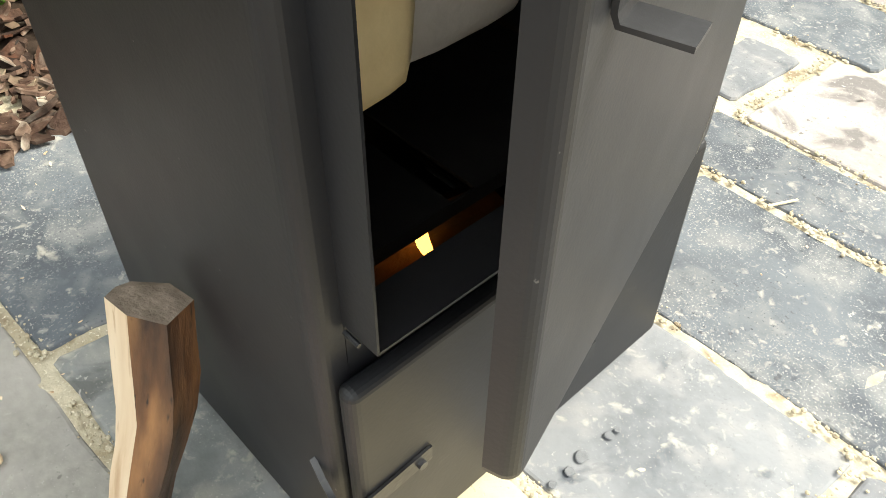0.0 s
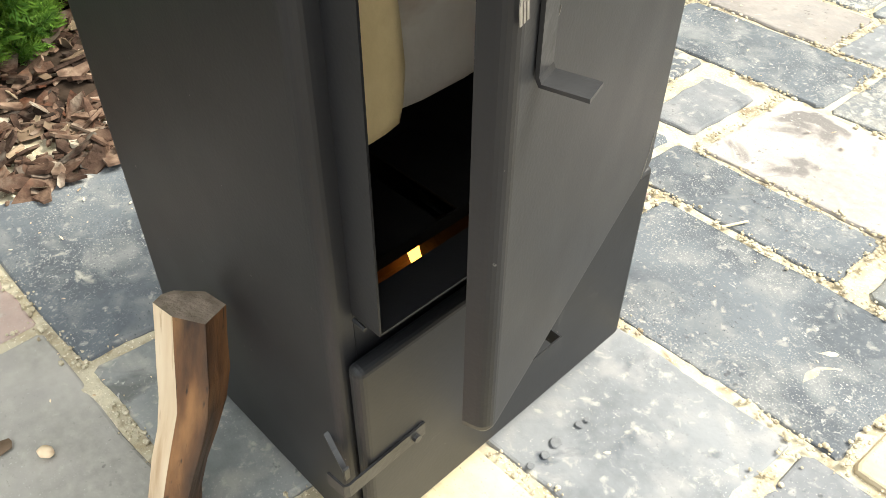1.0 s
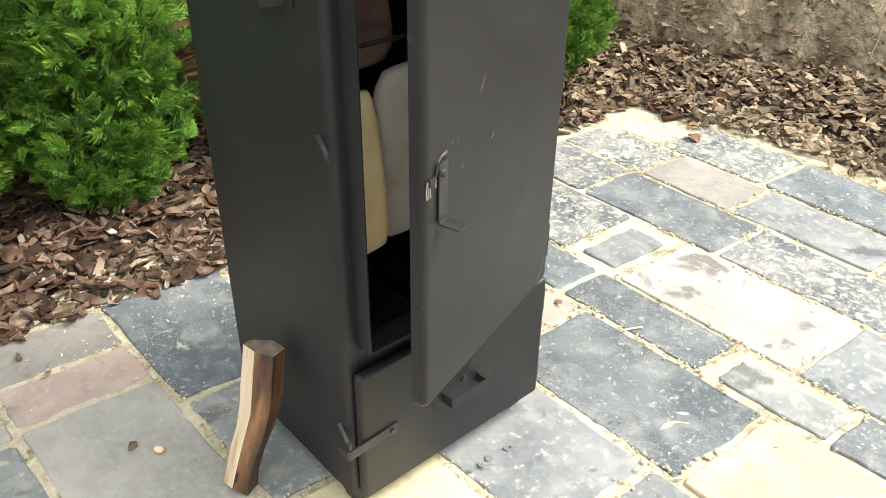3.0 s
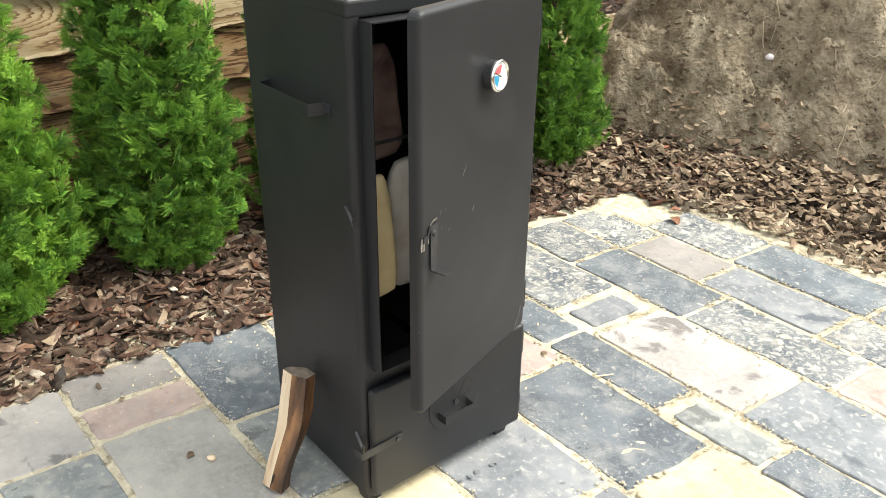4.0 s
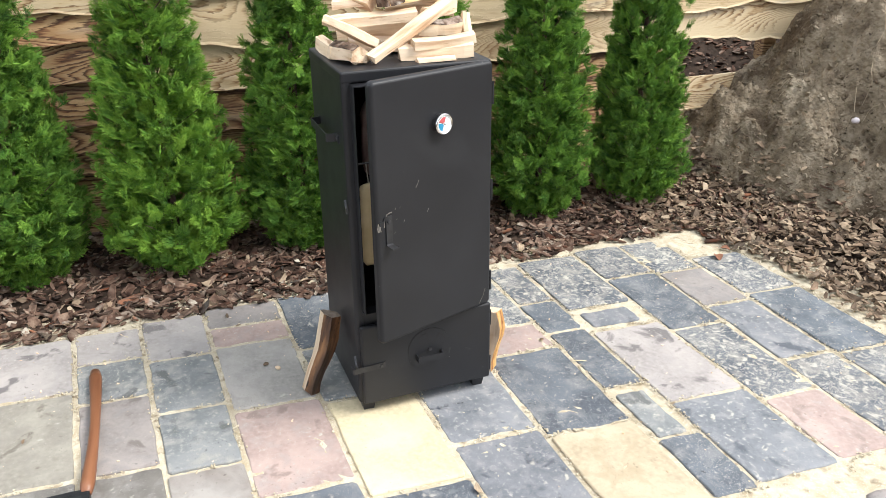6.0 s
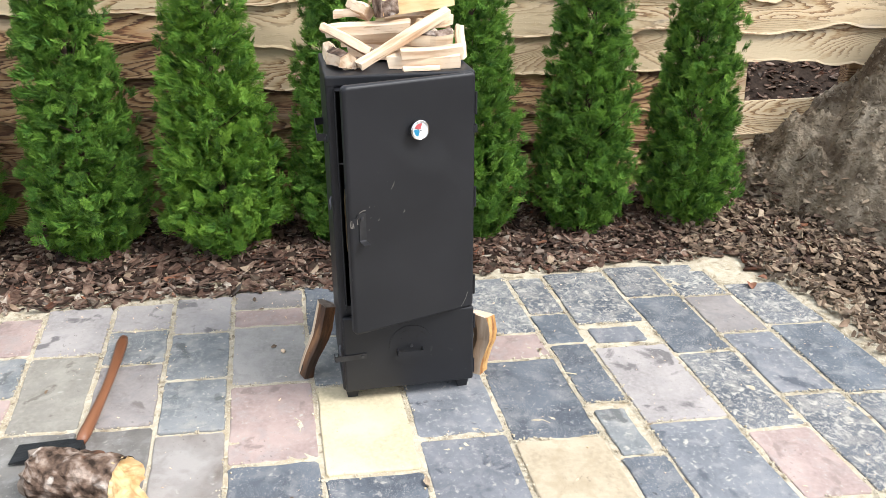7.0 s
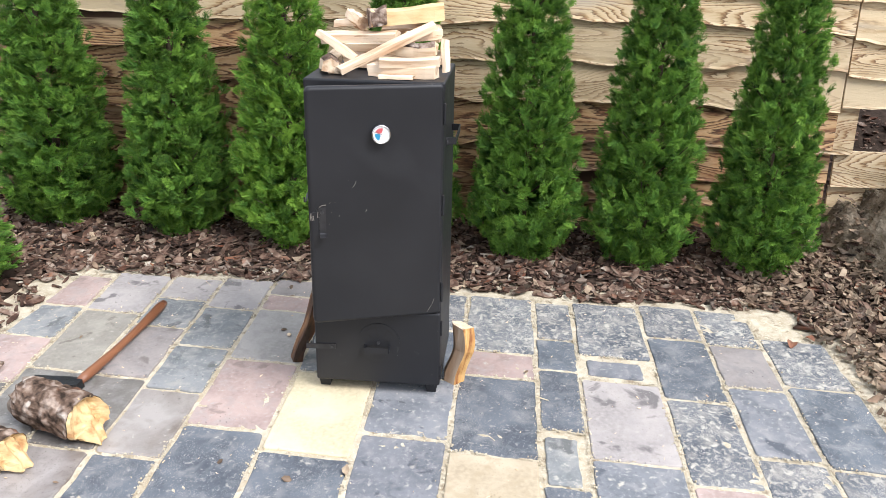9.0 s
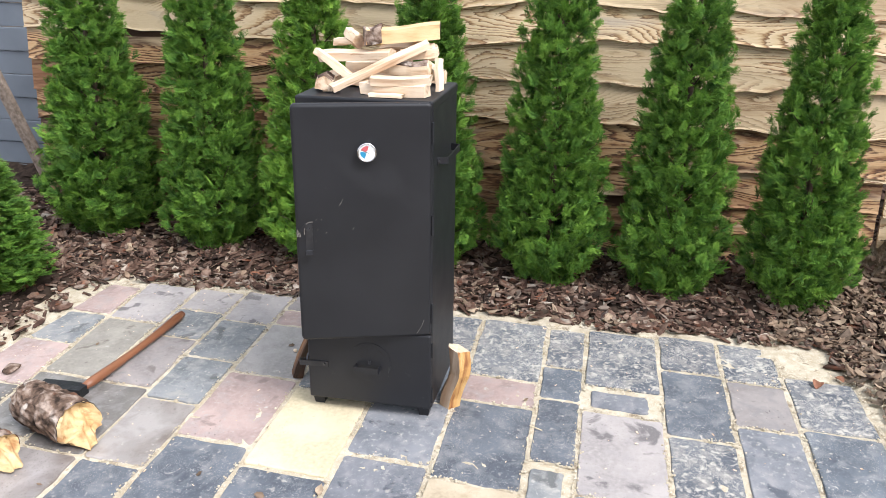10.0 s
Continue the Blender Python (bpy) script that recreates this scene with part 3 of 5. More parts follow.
sector(72, 158, 0.004, 0.0190, 0.0216, plain("dial_red", (0.50, 0.10, 0.11), 0.4), "red_zone")
sector(168, 250, 0.004, 0.0190, 0.0216, plain("dial_blue", (0.03, 0.24, 0.42), 0.4), "blue_zone")
M_INK = plain("dial_ink", (0.03, 0.03, 0.03), 0.5)
bm = bmesh.new()
for i in range(25):
    a = radians(-50 + i * 280 / 24)
    box(bm, (0.0195, -0.0003, 0.0213), (0.0222, 0.0003, 0.0216), m=Matrix.Rotation(a, 4, "Z"))
part("scale_marks", bm, M_INK, gauge)
bm = bmesh.new()
box(bm, (-0.006, -0.0006, 0.0218), (0.018, 0.0006, 0.0223), m=Matrix.Rotation(radians(155), 4, "Z"))
rod(bm, (0, 0, 0.0217), (0, 0, 0.0230), 0.0016, 10)
part("needle", bm, M_INK, gauge)
for z in (0.42, 0.74, 1.05):
    bm = bmesh.new()
    rod(bm, (W + 0.002, -D - 0.007, z - 0.035), (W + 0.002, -D - 0.007, z + 0.035), 0.0045, 10)
    part("hinge", bm, M_PAINT, smoker)

# firebox door
low = new("firebox_door")
low.parent = smoker
low.matrix_basis = pose(W + 0.001, -D - 0.0045, 0, 0, 0, 0.4)
bm = bmesh.new()
box(bm, (-0.455, -0.016, 0.047), (0, 0.004, 0.340), 0.0085, 4)
part("panel", bm, M_PAINT, low, "black steel lower door")
vx, vz = -0.222, 0.214
bm = bmesh.new()
rod(bm, (vx, -0.0158, vz), (vx, -0.0178, vz), 0.077, 40)
part("vent_disc", bm, M_PAINT, low, "round turning air vent")
for sgn in (-1, 1):  # the slots behind the disc stand almost shut: only thin dark slivers show
    for a0, a1, r0, r1 in ((20, 22, 0.014, 0.062), (22, 50, 0.060, 0.0625), (62, 64, 0.030, 0.050), (128, 130, 0.020, 0.055)):
        bm = bmesh.new()
        k = 6
        ring = [(r0 + (r1 - r0) * q / k, a0) for q in range(k + 1)] + [(r1 - (r1 - r0) * q / k, a1) for q in range(k + 1)] if a1 - a0 < 5 else [(r0, a0 + (a1 - a0) * q / k) for q in range(k + 1)] + [(r1, a1 - (a1 - a0) * q / k) for q in range(k + 1)]
        face = bm.faces.new([bm.verts.new((vx + r * math.sin(radians(sgn * a + 12)), -0.0183, vz + r * math.cos(radians(sgn * a + 12)))) for r, a in ring])
        g = bmesh.ops.extrude_face_region(bm, geom=[face])
        bmesh.ops.translate(bm, vec=(0, 0.0004, 0), verts=[v for v in g["geom"] if isinstance(v, bmesh.types.BMVert)])
        part("vent_slot", bm, M_SOOT, low, "dark sliver of the vent opening")
part("vent_handle", strip([(vx - 0.050, -0.0178, vz - 0.02), (vx - 0.049, -0.044, vz - 0.02), (vx + 0.037, -0.044, vz - 0.02), (vx + 0.038, -0.0178, vz - 0.02)], (0, 0, 1), 0.022, 0.003), M_PAINT, low)
bm = bmesh.new()
rod(bm, (vx, -0.0178, vz), (vx, -0.024, vz), 0.006, 8)
part("bolt", bm, M_STEEL, low)
part("latch", strip([(-0.378, -0.0180, 0.190), (-0.445, -0.0185, 0.187), (-0.482, -0.0190, 0.186), (-0.4865, -0.017, 0.186), (-0.4875, 0.008, 0.184)], (0, 0, 1), 0.020, 0.003), M_FITTING, low, "flat dark steel latch")
bm = bmesh.new()
rod(bm, (-0.392, -0.016, 0.188), (-0.392, -0.024, 0.188), 0.005, 8)
part("bolt", bm, M_STEEL, low)
for z in (0.10, 0.28):
    bm = bmesh.new()
    rod(bm, (0.002, -0.006, z - 0.028), (0.002, -0.006, z + 0.028), 0.004, 8)
    part("hinge", bm, M_PAINT, low)
# catches on the body's edge
for z in (0.195, 0.745):
    part("catch", strip([(-W - 0.002, -D + 0.030, z + 0.014), (-W - 0.006, -D + 0.012, z + 0.006), (-W - 0.006, -D - 0.002, z - 0.012), (-W - 0.010, -D - 0.012, z - 0.014), (-W - 0.010, -D - 0.012, z + 0.004)], (1, 0, 0.1), 0.006, 0.003), M_STEEL, smoker)
# carrying handles
for s in (-1, 1):
    x = s * W
    grip = part("carrying_handle", strip([(x + s * 0.0018, -0.138, 0.938), (x + s * 0.0018, -0.113, 0.938), (x + s * 0.031, -0.105, 0.938), (x + s * 0.031, 0.092, 0.938), (x + s * 0.0018, 0.100, 0.938), (x + s * 0.0018, 0.124, 0.938)], (0, 0, 1), 0.024, 0.0035), M_PAINT, smoker)
    for y in (-0.126, 0.112):
        bm = bmesh.new()
        rod(bm, (x, y, 0.938), (x + s * 0.007, y, 0.938), 0.006, 8)
        part("bolt", bm, M_STEEL, grip)

# inside: baffle, fire grate, glowing wood and flame
for nm, lo, hi in (("baffle", (-W + 0.01, -D + 0.076, 0.345), (-0.03, D - 0.01, 0.349)), ("baffle", (0.0, -D + 0.076, 0.345), (W - 0.01, D - 0.01, 0.349)), ("baffle_lip", (-W + 0.01, -D + 0.072, 0.335), (W - 0.01, -D + 0.075, 0.352))):
    bm = bmesh.new()
    box(bm, lo, hi)
    part(nm, bm, M_SOOT, smoker, "sooty baffle plate over the fire" if nm == "baffle" else "")
bm = bmesh.new()
for i in range(9):
    rod(bm, (-0.18 + i * 0.045, -D + 0.02, 0.12), (-0.18 + i * 0.045, D - 0.02, 0.12), 0.004, 6)
part("fire_grate", bm, M_SOOT, smoker)
for s in (-1, 1):
    for z in (0.62, 0.86, 1.02):
        bm = bmesh.new()
        box(bm, (s * (W - 0.006) - 0.004, -D + 0.03, z), (s * (W - 0.006) + 0.001, D - 0.02, z + 0.003))
        part("shelf_rail", bm, M_SOOT, smoker)


# ---- thujas ----
def frond_shape():
    """One flat thuja frond, unit long: a stem with alternate branchlets that carry scaly fingers. Gives triangles (u along, v across, growth)."""
    tris = []

    def blade(u, v, a, length, width, g0, g1):
        ca, sa = math.cos(a), math.sin(a)
        p = lambda l, w: (u + ca * l - sa * w, v + sa * l + ca * w)
        tris.append([(*p(0, -width * 0.4), g0), (*p(length * 0.62, -width * 0.5), (g0 + g1) / 2), (*p(length, 0), g1)])
        tris.append([(*p(0, width * 0.4), g0), (*p(length, 0), g1), (*p(length * 0.55, width * 0.5), (g0 + g1) / 2)])

    blade(0, 0, 0, 1.0, 0.10, 0.0, 1.0)
    n = 5
    for q in range(n):
        u = 0.06 + 0.78 * q / n
        s = 1 if q % 2 else -1
        l = (0.60 - 0.36 * q / n) * (0.85 if q == 0 else 1.0)
        a = s * (0.86 - 0.24 * q / n)
        blade(u, 0, a, l, 0.125, 0.2 + 0.4 * u, 0.5 + 0.5 * u)
        for t, da, f in ((0.26, 0.66, 0.52), (0.50, -0.60, 0.46))[:1 + (q % 2)]:
            b = a + da * s
            tx, ty = u + math.cos(a) * l * t, math.sin(a) * l * t
            tris.append([(tx, ty, 0.25 + 0.4 * u), (tx + math.cos(b + 0.26) * l * f * 0.72, ty + math.sin(b + 0.26) * l * f * 0.72, 0.45 + 0.4 * u), (tx + math.cos(b - 0.12) * l * f, ty + math.sin(b - 0.12) * l * f, 0.55 + 0.45 * u)])
    return np.array(tris)


FROND = frond_shape()


def thuja_crown(name, height, r0, r1, fronds, seed, mat):
    """A narrow crown of flat feathery fronds in clumps that reach outwards and up, with hollows between the clumps."""
    rng = np.random.default_rng(seed)
    up = np.array([0, 0, 1.0])
    per = 8
    clumps = fronds // per
    z = np.where(rng.random(clumps) < 0.55, height * (1 - np.sqrt(1 - rng.random(clumps) * 0.985)), rng.random(clumps) ** 1.1 * height * 0.98) + 0.01
    th = rng.random(clumps) * 2 * math.pi
    zf = np.clip(z / height, 0, 0.995)
    prof = (r0 * (1 - zf) ** 0.66 + r1 * zf * (1 - zf) * 2) * np.clip((z + 0.10) / 0.30, 0.55, 1)
    lump = np.array([1 + 0.14 * noise.noise(Vector((math.cos(a) * 4, math.sin(a) * 4, b * 11 + seed))) + 0.17 * noise.noise(Vector((math.cos(a) * 1.9, math.sin(a) * 1.9, b * 5 + seed))) for a, b in zip(th, z)])
    rad = prof * lump * (1.05 - 0.55 * rng.random(clumps) ** 1.5)
    out = np.stack([np.cos(th), np.sin(th), np.zeros(clumps)], 1)
    tang = np.stack([-np.sin(th), np.cos(th), np.zeros(clumps)], 1)
    rise = rng.normal(0.55, 0.38, clumps)[:, None]
    axis = out * np.cos(rise) + up * np.sin(rise) + tang * rng.normal(0, 0.42, clumps)[:, None]
    axis /= np.linalg.norm(axis, axis=1)[:, None]
    tip = out * rad[:, None] + up * z[:, None]
    # the plane of a clump: mostly upright and facing outwards at a slant
    flat = tang * np.cos(rng.normal(0, 0.7, clumps))[:, None] + np.cross(axis, tang) * rng.normal(0, 0.6, clumps)[:, None]
    k = np.repeat(np.arange(clumps), per)
    n = len(k)
    slot = np.tile(np.arange(per), clumps)
    spread = (slot / (per - 1) - 0.5) * 2.1 + rng.normal(0, 0.16, n)
    flatk = flat[k] + rng.normal(0, 0.30, (n, 3))
    flatk -= axis[k] * (flatk * axis[k]).sum(1)[:, None]
    flatk /= np.linalg.norm(flatk, axis=1)[:, None]
    d = axis[k] * np.cos(spread)[:, None] + flatk * np.sin(spread)[:, None] + up * 0.12
    d /= np.linalg.norm(d, axis=1)[:, None]
    side = flatk * np.cos(spread)[:, None] - axis[k] * np.sin(spread)[:, None]
    side -= d * (side * d).sum(1)[:, None]
    side /= np.linalg.norm(side, axis=1)[:, None]
    nrm = np.cross(d, side)
    deep = 1 - rad / (prof * lump)
    size = rng.uniform(0.043, 0.078, n) * (1 - 0.25 * zf[k]) * (1 - 0.25 * np.abs(spread)) * (1 + 1.3 * np.clip(deep[k], 0, 0.5))
    base = tip[k] - axis[k] * (0.075 * (1 - 0.3 * zf[k]))[:, None] + axis[k] * (rng.random(n) * 0.035)[:, None] - d * (size * 0.25)[:, None]
    u, v, g = FROND[..., 0].ravel(), FROND[..., 1].ravel(), FROND[..., 2].ravel()
    droop = rng.uniform(-0.25, 0.32, n)
    curl = rng.normal(0, 0.25, n)
    S = size[:, None, None]
    verts = base[:, None, :] + d[:, None, :] * S * u[None, :, None] + side[:, None, :] * S * v[None, :, None] \
        + nrm[:, None, :] * S * (curl[:, None] * (u * u)[None, :] - 0.5 * np.abs(v)[None, :] ** 1.5)[..., None] - up[None, None, :] * S * (droop[:, None] * (u * u)[None, :])[..., None]
    me = bpy.data.meshes.new(name)
    verts = verts.reshape(-1, 3)
    count = len(verts)
    me.vertices.add(count)
    me.vertices.foreach_set("co", verts.ravel())
    me.loops.add(count)
    me.loops.foreach_set("vertex_index", np.arange(count, dtype=np.int32))
    me.polygons.add(count // 3)
    me.polygons.foreach_set("loop_start", np.arange(0, count, 3, dtype=np.int32))
    me.update(calc_edges=True)
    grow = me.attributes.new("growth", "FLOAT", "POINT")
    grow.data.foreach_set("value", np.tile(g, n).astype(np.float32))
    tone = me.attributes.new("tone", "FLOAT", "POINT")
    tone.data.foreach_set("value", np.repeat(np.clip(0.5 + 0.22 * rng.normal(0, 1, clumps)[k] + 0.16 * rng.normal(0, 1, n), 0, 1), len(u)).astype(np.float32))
    me.materials.append(mat)
    return me


M_TWIG = material("thuja_bark", [(0.3, (0.03, 0.02, 0.014)), (0.7, (0.11, 0.07, 0.05))], 30, rough=(0.8, 0.95), bump=0.5)


def thuja_stem(height, limbs):
    """The tapered stem, or the joined thin limbs that leave it."""
    bm = bmesh.new()
    rng = random.Random(4)
    if not limbs:
        rod(bm, (0, 0, -0.05), (0.01, 0, height * 0.9), 0.022, 9, 0.005)
    for i in range(36 if limbs else 0):
        z = 0.06 + i * height * 0.8 / 36
        a = i * 2.4
        l = 0.26 * (1 - z / height) + 0.03
        rod(bm, (0, 0, z), (l * math.cos(a), l * math.sin(a), z + l * rng.uniform(0.6, 1.1)), 0.004, 5, 0.0015)
    me = bpy.data.meshes.new("trunk")
    bm.to_mesh(me)
    bm.free()
    me.materials.append(M_TWIG)
    return me


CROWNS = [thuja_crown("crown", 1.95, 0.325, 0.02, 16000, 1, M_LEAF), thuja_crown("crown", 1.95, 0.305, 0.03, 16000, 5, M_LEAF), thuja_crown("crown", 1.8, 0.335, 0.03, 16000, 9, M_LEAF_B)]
TRUNK, TWIGS = thuja_stem(1.95, False), thuja_stem(1.95, True)


def thuja(x, y, crown, spin, scale, label):
    t = empty("thuja", pose(x, y, bed_height(x, y)[0], 0, 0, spin) @ Matrix.Diagonal((*scale, 1)), label, "thuja tree", "row of thujas along the fence")
    for nm, me in (("trunk", TRUNK), ("branch", TWIGS), ("crown", crown)):
        ob = new(nm, me)
        ob.parent = t
        if nm != "trunk":
            ob["kind"] = "stuff"
    return t


thuja(-1.70, -1.70, CROWNS[0], 10, (1.12, 1.12, 1.0), "dense green columnar thuja beside the fence end")
thuja(-1.68, -0.985, CROWNS[1], 80, (1.04, 1.04, 1.0), "green columnar thuja with feathery flat sprays")
thuja(-1.66, -0.355, CROWNS[2], 200, (1.03, 1.03, 1.0), "broad bright green thuja against the wooden fence")
thuja(-1.70, 0.24, CROWNS[1], 300, (1.0, 1.0, 0.97), "slim green thuja behind the smoker")
thuja(-1.70, 0.86, CROWNS[0], 140, (0.97, 0.97, 1.02), "green thuja with a bare stem showing at its foot")
thuja(-1.70, 1.46, CROWNS[1], 20, (0.97, 0.97, 1.0), "dark green narrow thuja on the bark bed")
thuja(-1.71, 2.03, CROWNS[0], 250, (0.90, 0.90, 0.98), "narrow green thuja beside the soil heap")
thuja(-0.80, -1.70, CROWNS[1], 60, (1.02, 1.02, 0.40), "low rounded thuja beside the patio edge")


# ---- bark and leaves ----
def scatter(name, spots, size, thick, mat, seed, label, category, curl=0.0, squash=(0.35, 0.8), tilt=0.32):
    """Loose irregular flakes: each a thin slab with a ragged outline."""
    rng = np.random.default_rng(seed)
    verts, faces = [], []
    for x, y, z in spots:
        n = 6
        l = size[0] + (size[1] - size[0]) * rng.random() ** 2.2
        w = l * rng.uniform(*squash)
        a = np.sort(rng.random(n) * 0.7 + np.arange(n)) / n * 2 * math.pi
        rr = rng.uniform(0.75, 1.1, n)
        px, py = np.cos(a) * rr * l / 2, np.sin(a) * rr * w / 2
        m = Euler((rng.normal(0, tilt), rng.normal(0, tilt), rng.random() * 6.3)).to_matrix()
        bend = curl * l * rng.uniform(-1, 1.6)
        t = thick * rng.uniform(0.5, 1.4)
        b = len(verts)
        for s in (1, -1):
            for i in range(n):
                p = m @ Vector((px[i], py[i], s * t / 2 + bend * (2 * px[i] / l) ** 2))
                verts.append((x + p.x, y + p.y, z + p.z))
        faces.append(tuple(range(b, b + n)))
        faces.append(tuple(range(b + 2 * n - 1, b + n - 1, -1)))
        faces += [(b + i, b + n + i, b + n + (i + 1) % n, b + (i + 1) % n) for i in range(n)]
    ob = mesh_object(name, verts, faces, mat)
    return tagged(ob, label, category, kind="stuff")


def bed_spots(count, x0, x1, y0, y1, seed, low=0.0, lift=0.012, climb=0.12):
    rng = np.random.default_rng(seed)
    out = []
    while len(out) < count:
        x, y = rng.uniform(x0, x1), rng.uniform(y0, y1)
        h, d = bed_height(x, y)
        if d > low + rng.random() ** 3 * 0.06 - 0.05 and heap_height(x, y) < 0.04 + climb * rng.random() ** 1.5:
            out.append((x, y, max(h, 0.004, heap_height(x, y)) + rng.random() * lift))
    return out


scatter("bark_mulch", bed_spots(13000, -2.25, -1.05, -2.9, 3.1, 3) + bed_spots(2600, -1.2, 1.2, -2.6, -1.2, 4), (0.015, 0.12), 0.006, M_CHIP, 6, "loose brown and grey bark chips covering the bed", "bark mulch", 0.05, (0.22, 0.62))
scatter("dry_leaves", bed_spots(4800, -2.2, 0.15, 1.9, 3.3, 8, 0.02, 0.035, 0.30) + bed_spots(1400, -2.0, -1.1, -2.6, 2.0, 9), (0.022, 0.074), 0.0012, M_DEAD, 10, "curled dry brown leaves at the foot of the soil heap", "dry leaves", 0.30, (0.40, 0.75), 0.38)


bank_rng = np.random.default_rng(15)
BANK = [(x, y, 0.06 + (-2.45 - x) * 0.42 + 0.06 * wave(x, y, 4)) for x, y in zip(bank_rng.uniform(-3.6, -2.5, 1500), bank_rng.uniform(2.0, 4.4, 1500))]
scatter("bank_bark", BANK, (0.02, 0.09), 0.006, M_CHIP, 16, "bark chips strewn on the bank behind the fence", "bark mulch", 0.05)


def heap_spots(count, seed):
    rng = np.random.default_rng(seed)
    out = []
    while len(out) < count:
        x, y = rng.uniform(-2.3, 0.6), rng.uniform(2.3, 4.6)
        h = heap_height(x, y)
        if h > 0.0 and wave(x, y, 3.5, 44) + 0.5 * wave(x, y, 9, 45) > rng.uniform(-0.4, 0.5):
            out.append((x, y, h + 0.004))
    return out


ICO = bmesh.new()
bmesh.ops.create_icosphere(ICO, subdivisions=1, radius=1)
ICO_V = [v.co.copy() for v in ICO.verts]
ICO_F = [tuple(v.index for v in f.verts) for f in ICO.faces]
ICO.free()


def clods(spots, seed):
    """Crumbled lumps of soil, half sunk in the slope."""
    rng = np.random.default_rng(seed)
    verts, faces = [], []
    for x, y, z in spots:
        r = 0.003 + 0.017 * rng.random() ** 6
        q = rng.uniform(0.55, 1.25, 3)
        b = len(verts)
        turn = Euler(tuple(rng.random(3) * 6.3)).to_matrix()
        for v in ICO_V:
            f = r * rng.uniform(0.55, 1.15)
            w = turn @ Vector((v.x * f * q[0], v.y * f * q[1], v.z * f * q[2]))
            verts.append((x + w.x, y + w.y, z - 0.003 + w.z * 0.8))
        faces += [tuple(b + i for i in f) for f in ICO_F]
    return tagged(mesh_object("soil_clods", verts, faces, M_SOIL), "crumbled soil clods lying on the heap", "soil clods", kind="stuff")


clods(heap_spots(15000, 21), 22)
M_ROOT = material("dry_root", [(0.3, (0.28, 0.22, 0.15)), (0.7, (0.46, 0.38, 0.27))], 30, rough=(0.7, 0.9), bump=0.3)
rng = random.Random(12)
for i in range(64):  # dead roots sticking out of the heap
    x, y = rng.uniform(-1.9, 0.0), rng.uniform(2.9, 3.9)
    h = heap_height(x, y)
    if h < 0.12:
        continue
    p = Vector((x, y, h))
    dirs = Vector((rng.uniform(-1, 1), rng.uniform(-1, 0.2), rng.uniform(-0.5, 0.5))).normalized()
    bm = bmesh.new()
    for s in range(6):
        q = p + dirs * rng.uniform(0.012, 0.028)
        q.z = heap_height(q.x, q.y) + 0.006
        rod(bm, p, q, 0.0030 - 0.0004 * s, 5)
        p = q
        dirs = (dirs + Vector((rng.uniform(-0.9, 0.9), rng.uniform(-0.5, 0.5), 0))).normalized()
    tagged(part("root", bm, M_ROOT), "thin pale root lying on the soil heap", "root", "roots on the soil heap")


# ---- paving ----
paving = empty("pavement", pose(0, 0, 0), "patio paving of tumbled natural stone slabs in mixed sizes", "paving", kind="structure")
JOINTS = [(-1.24, -1.22), (-1.07, -0.89), (-0.785, -0.65), (-0.533, -0.405), (-0.285, -0.17), (0.02, 0.13), (0.335, 0.445), (0.655, 0.75), (0.953, 1.06), (1.125, 1.22), (1.425, 1.525), (1.675, 1.762), (1.905, 1.99), (2.17, 2.28)]
COLUMNS = [
    [(-1.05, "pink"), (-0.73, "blue"), (-0.43, "pink"), (-0.08, "brown"), (0.28, "wet"), (0.62, "brown"), (0.95, "")],
    [(-1.12, "white"), (-0.71, "green"), (-0.20, "brown"), (0.22, "dark"), (0.55, "green"), (0.92, "")],
    [(-1.13, "white"), (-0.885, "blue"), (-0.615, "lilac"), (-0.195, "brown"), (0.26, "wet"), (0.60, "gray"), (0.92, "")],
    [(-1.16, "white"), (-0.835, "blue"), (-0.475, "blue"), (-0.135, "wet"), (0.26, "dark"), (0.62, "lilac"), (0.95, "")],
    [(-1.19, "lilac"), (-1.015, "pink"), (-0.86, "mid"), (-0.41, "pink"), (0.055, "dark"), (0.50, "gray"), (0.92, "")],
    [(-1.20, "dark"), (-0.74, "blue"), (-0.365, "cream"), (0.155, "dark"), (0.50, "pink"), (0.90, "")],
    [(-1.18, "sandy"), (-0.80, "dark"), (-0.40, "gray"), (-0.005, "gray"), (0.47, "blue"), (0.90, "")],
    [(-1.18, "sandy"), (-0.655, "pink"), (-0.455, "dark"), (0.05, "tan"), (0.47, "")],
    [(-1.17, "sandy"), (-0.80, "dark"), (-0.55, "dark"), (-0.13, "small"), (0.175, "dark"), (0.47, "")],
    [(-1.19, "sandy"), (-0.69, "flat"), (-0.505, "white"), (0.01, "gray"), (0.455, "")],
    [(-1.22, "sandy"), (-0.905, "dark"), (-0.42, "sandy"), (0.09, "pink"), (0.445, "")],
    [(-1.22, "sandy"), (-0.88, "lilac"), (-0.545, "gray"), (-0.095, "sandy"), (0.44, "")],
    [(-0.98, "sandy"), (-0.585, "dark"), (-0.07, "sandy"), (0.435, "")],
]


def joint_at(k, x):
    a, b = JOINTS[k]
    return a + (b - a) * (x + 1.15) / 1.45


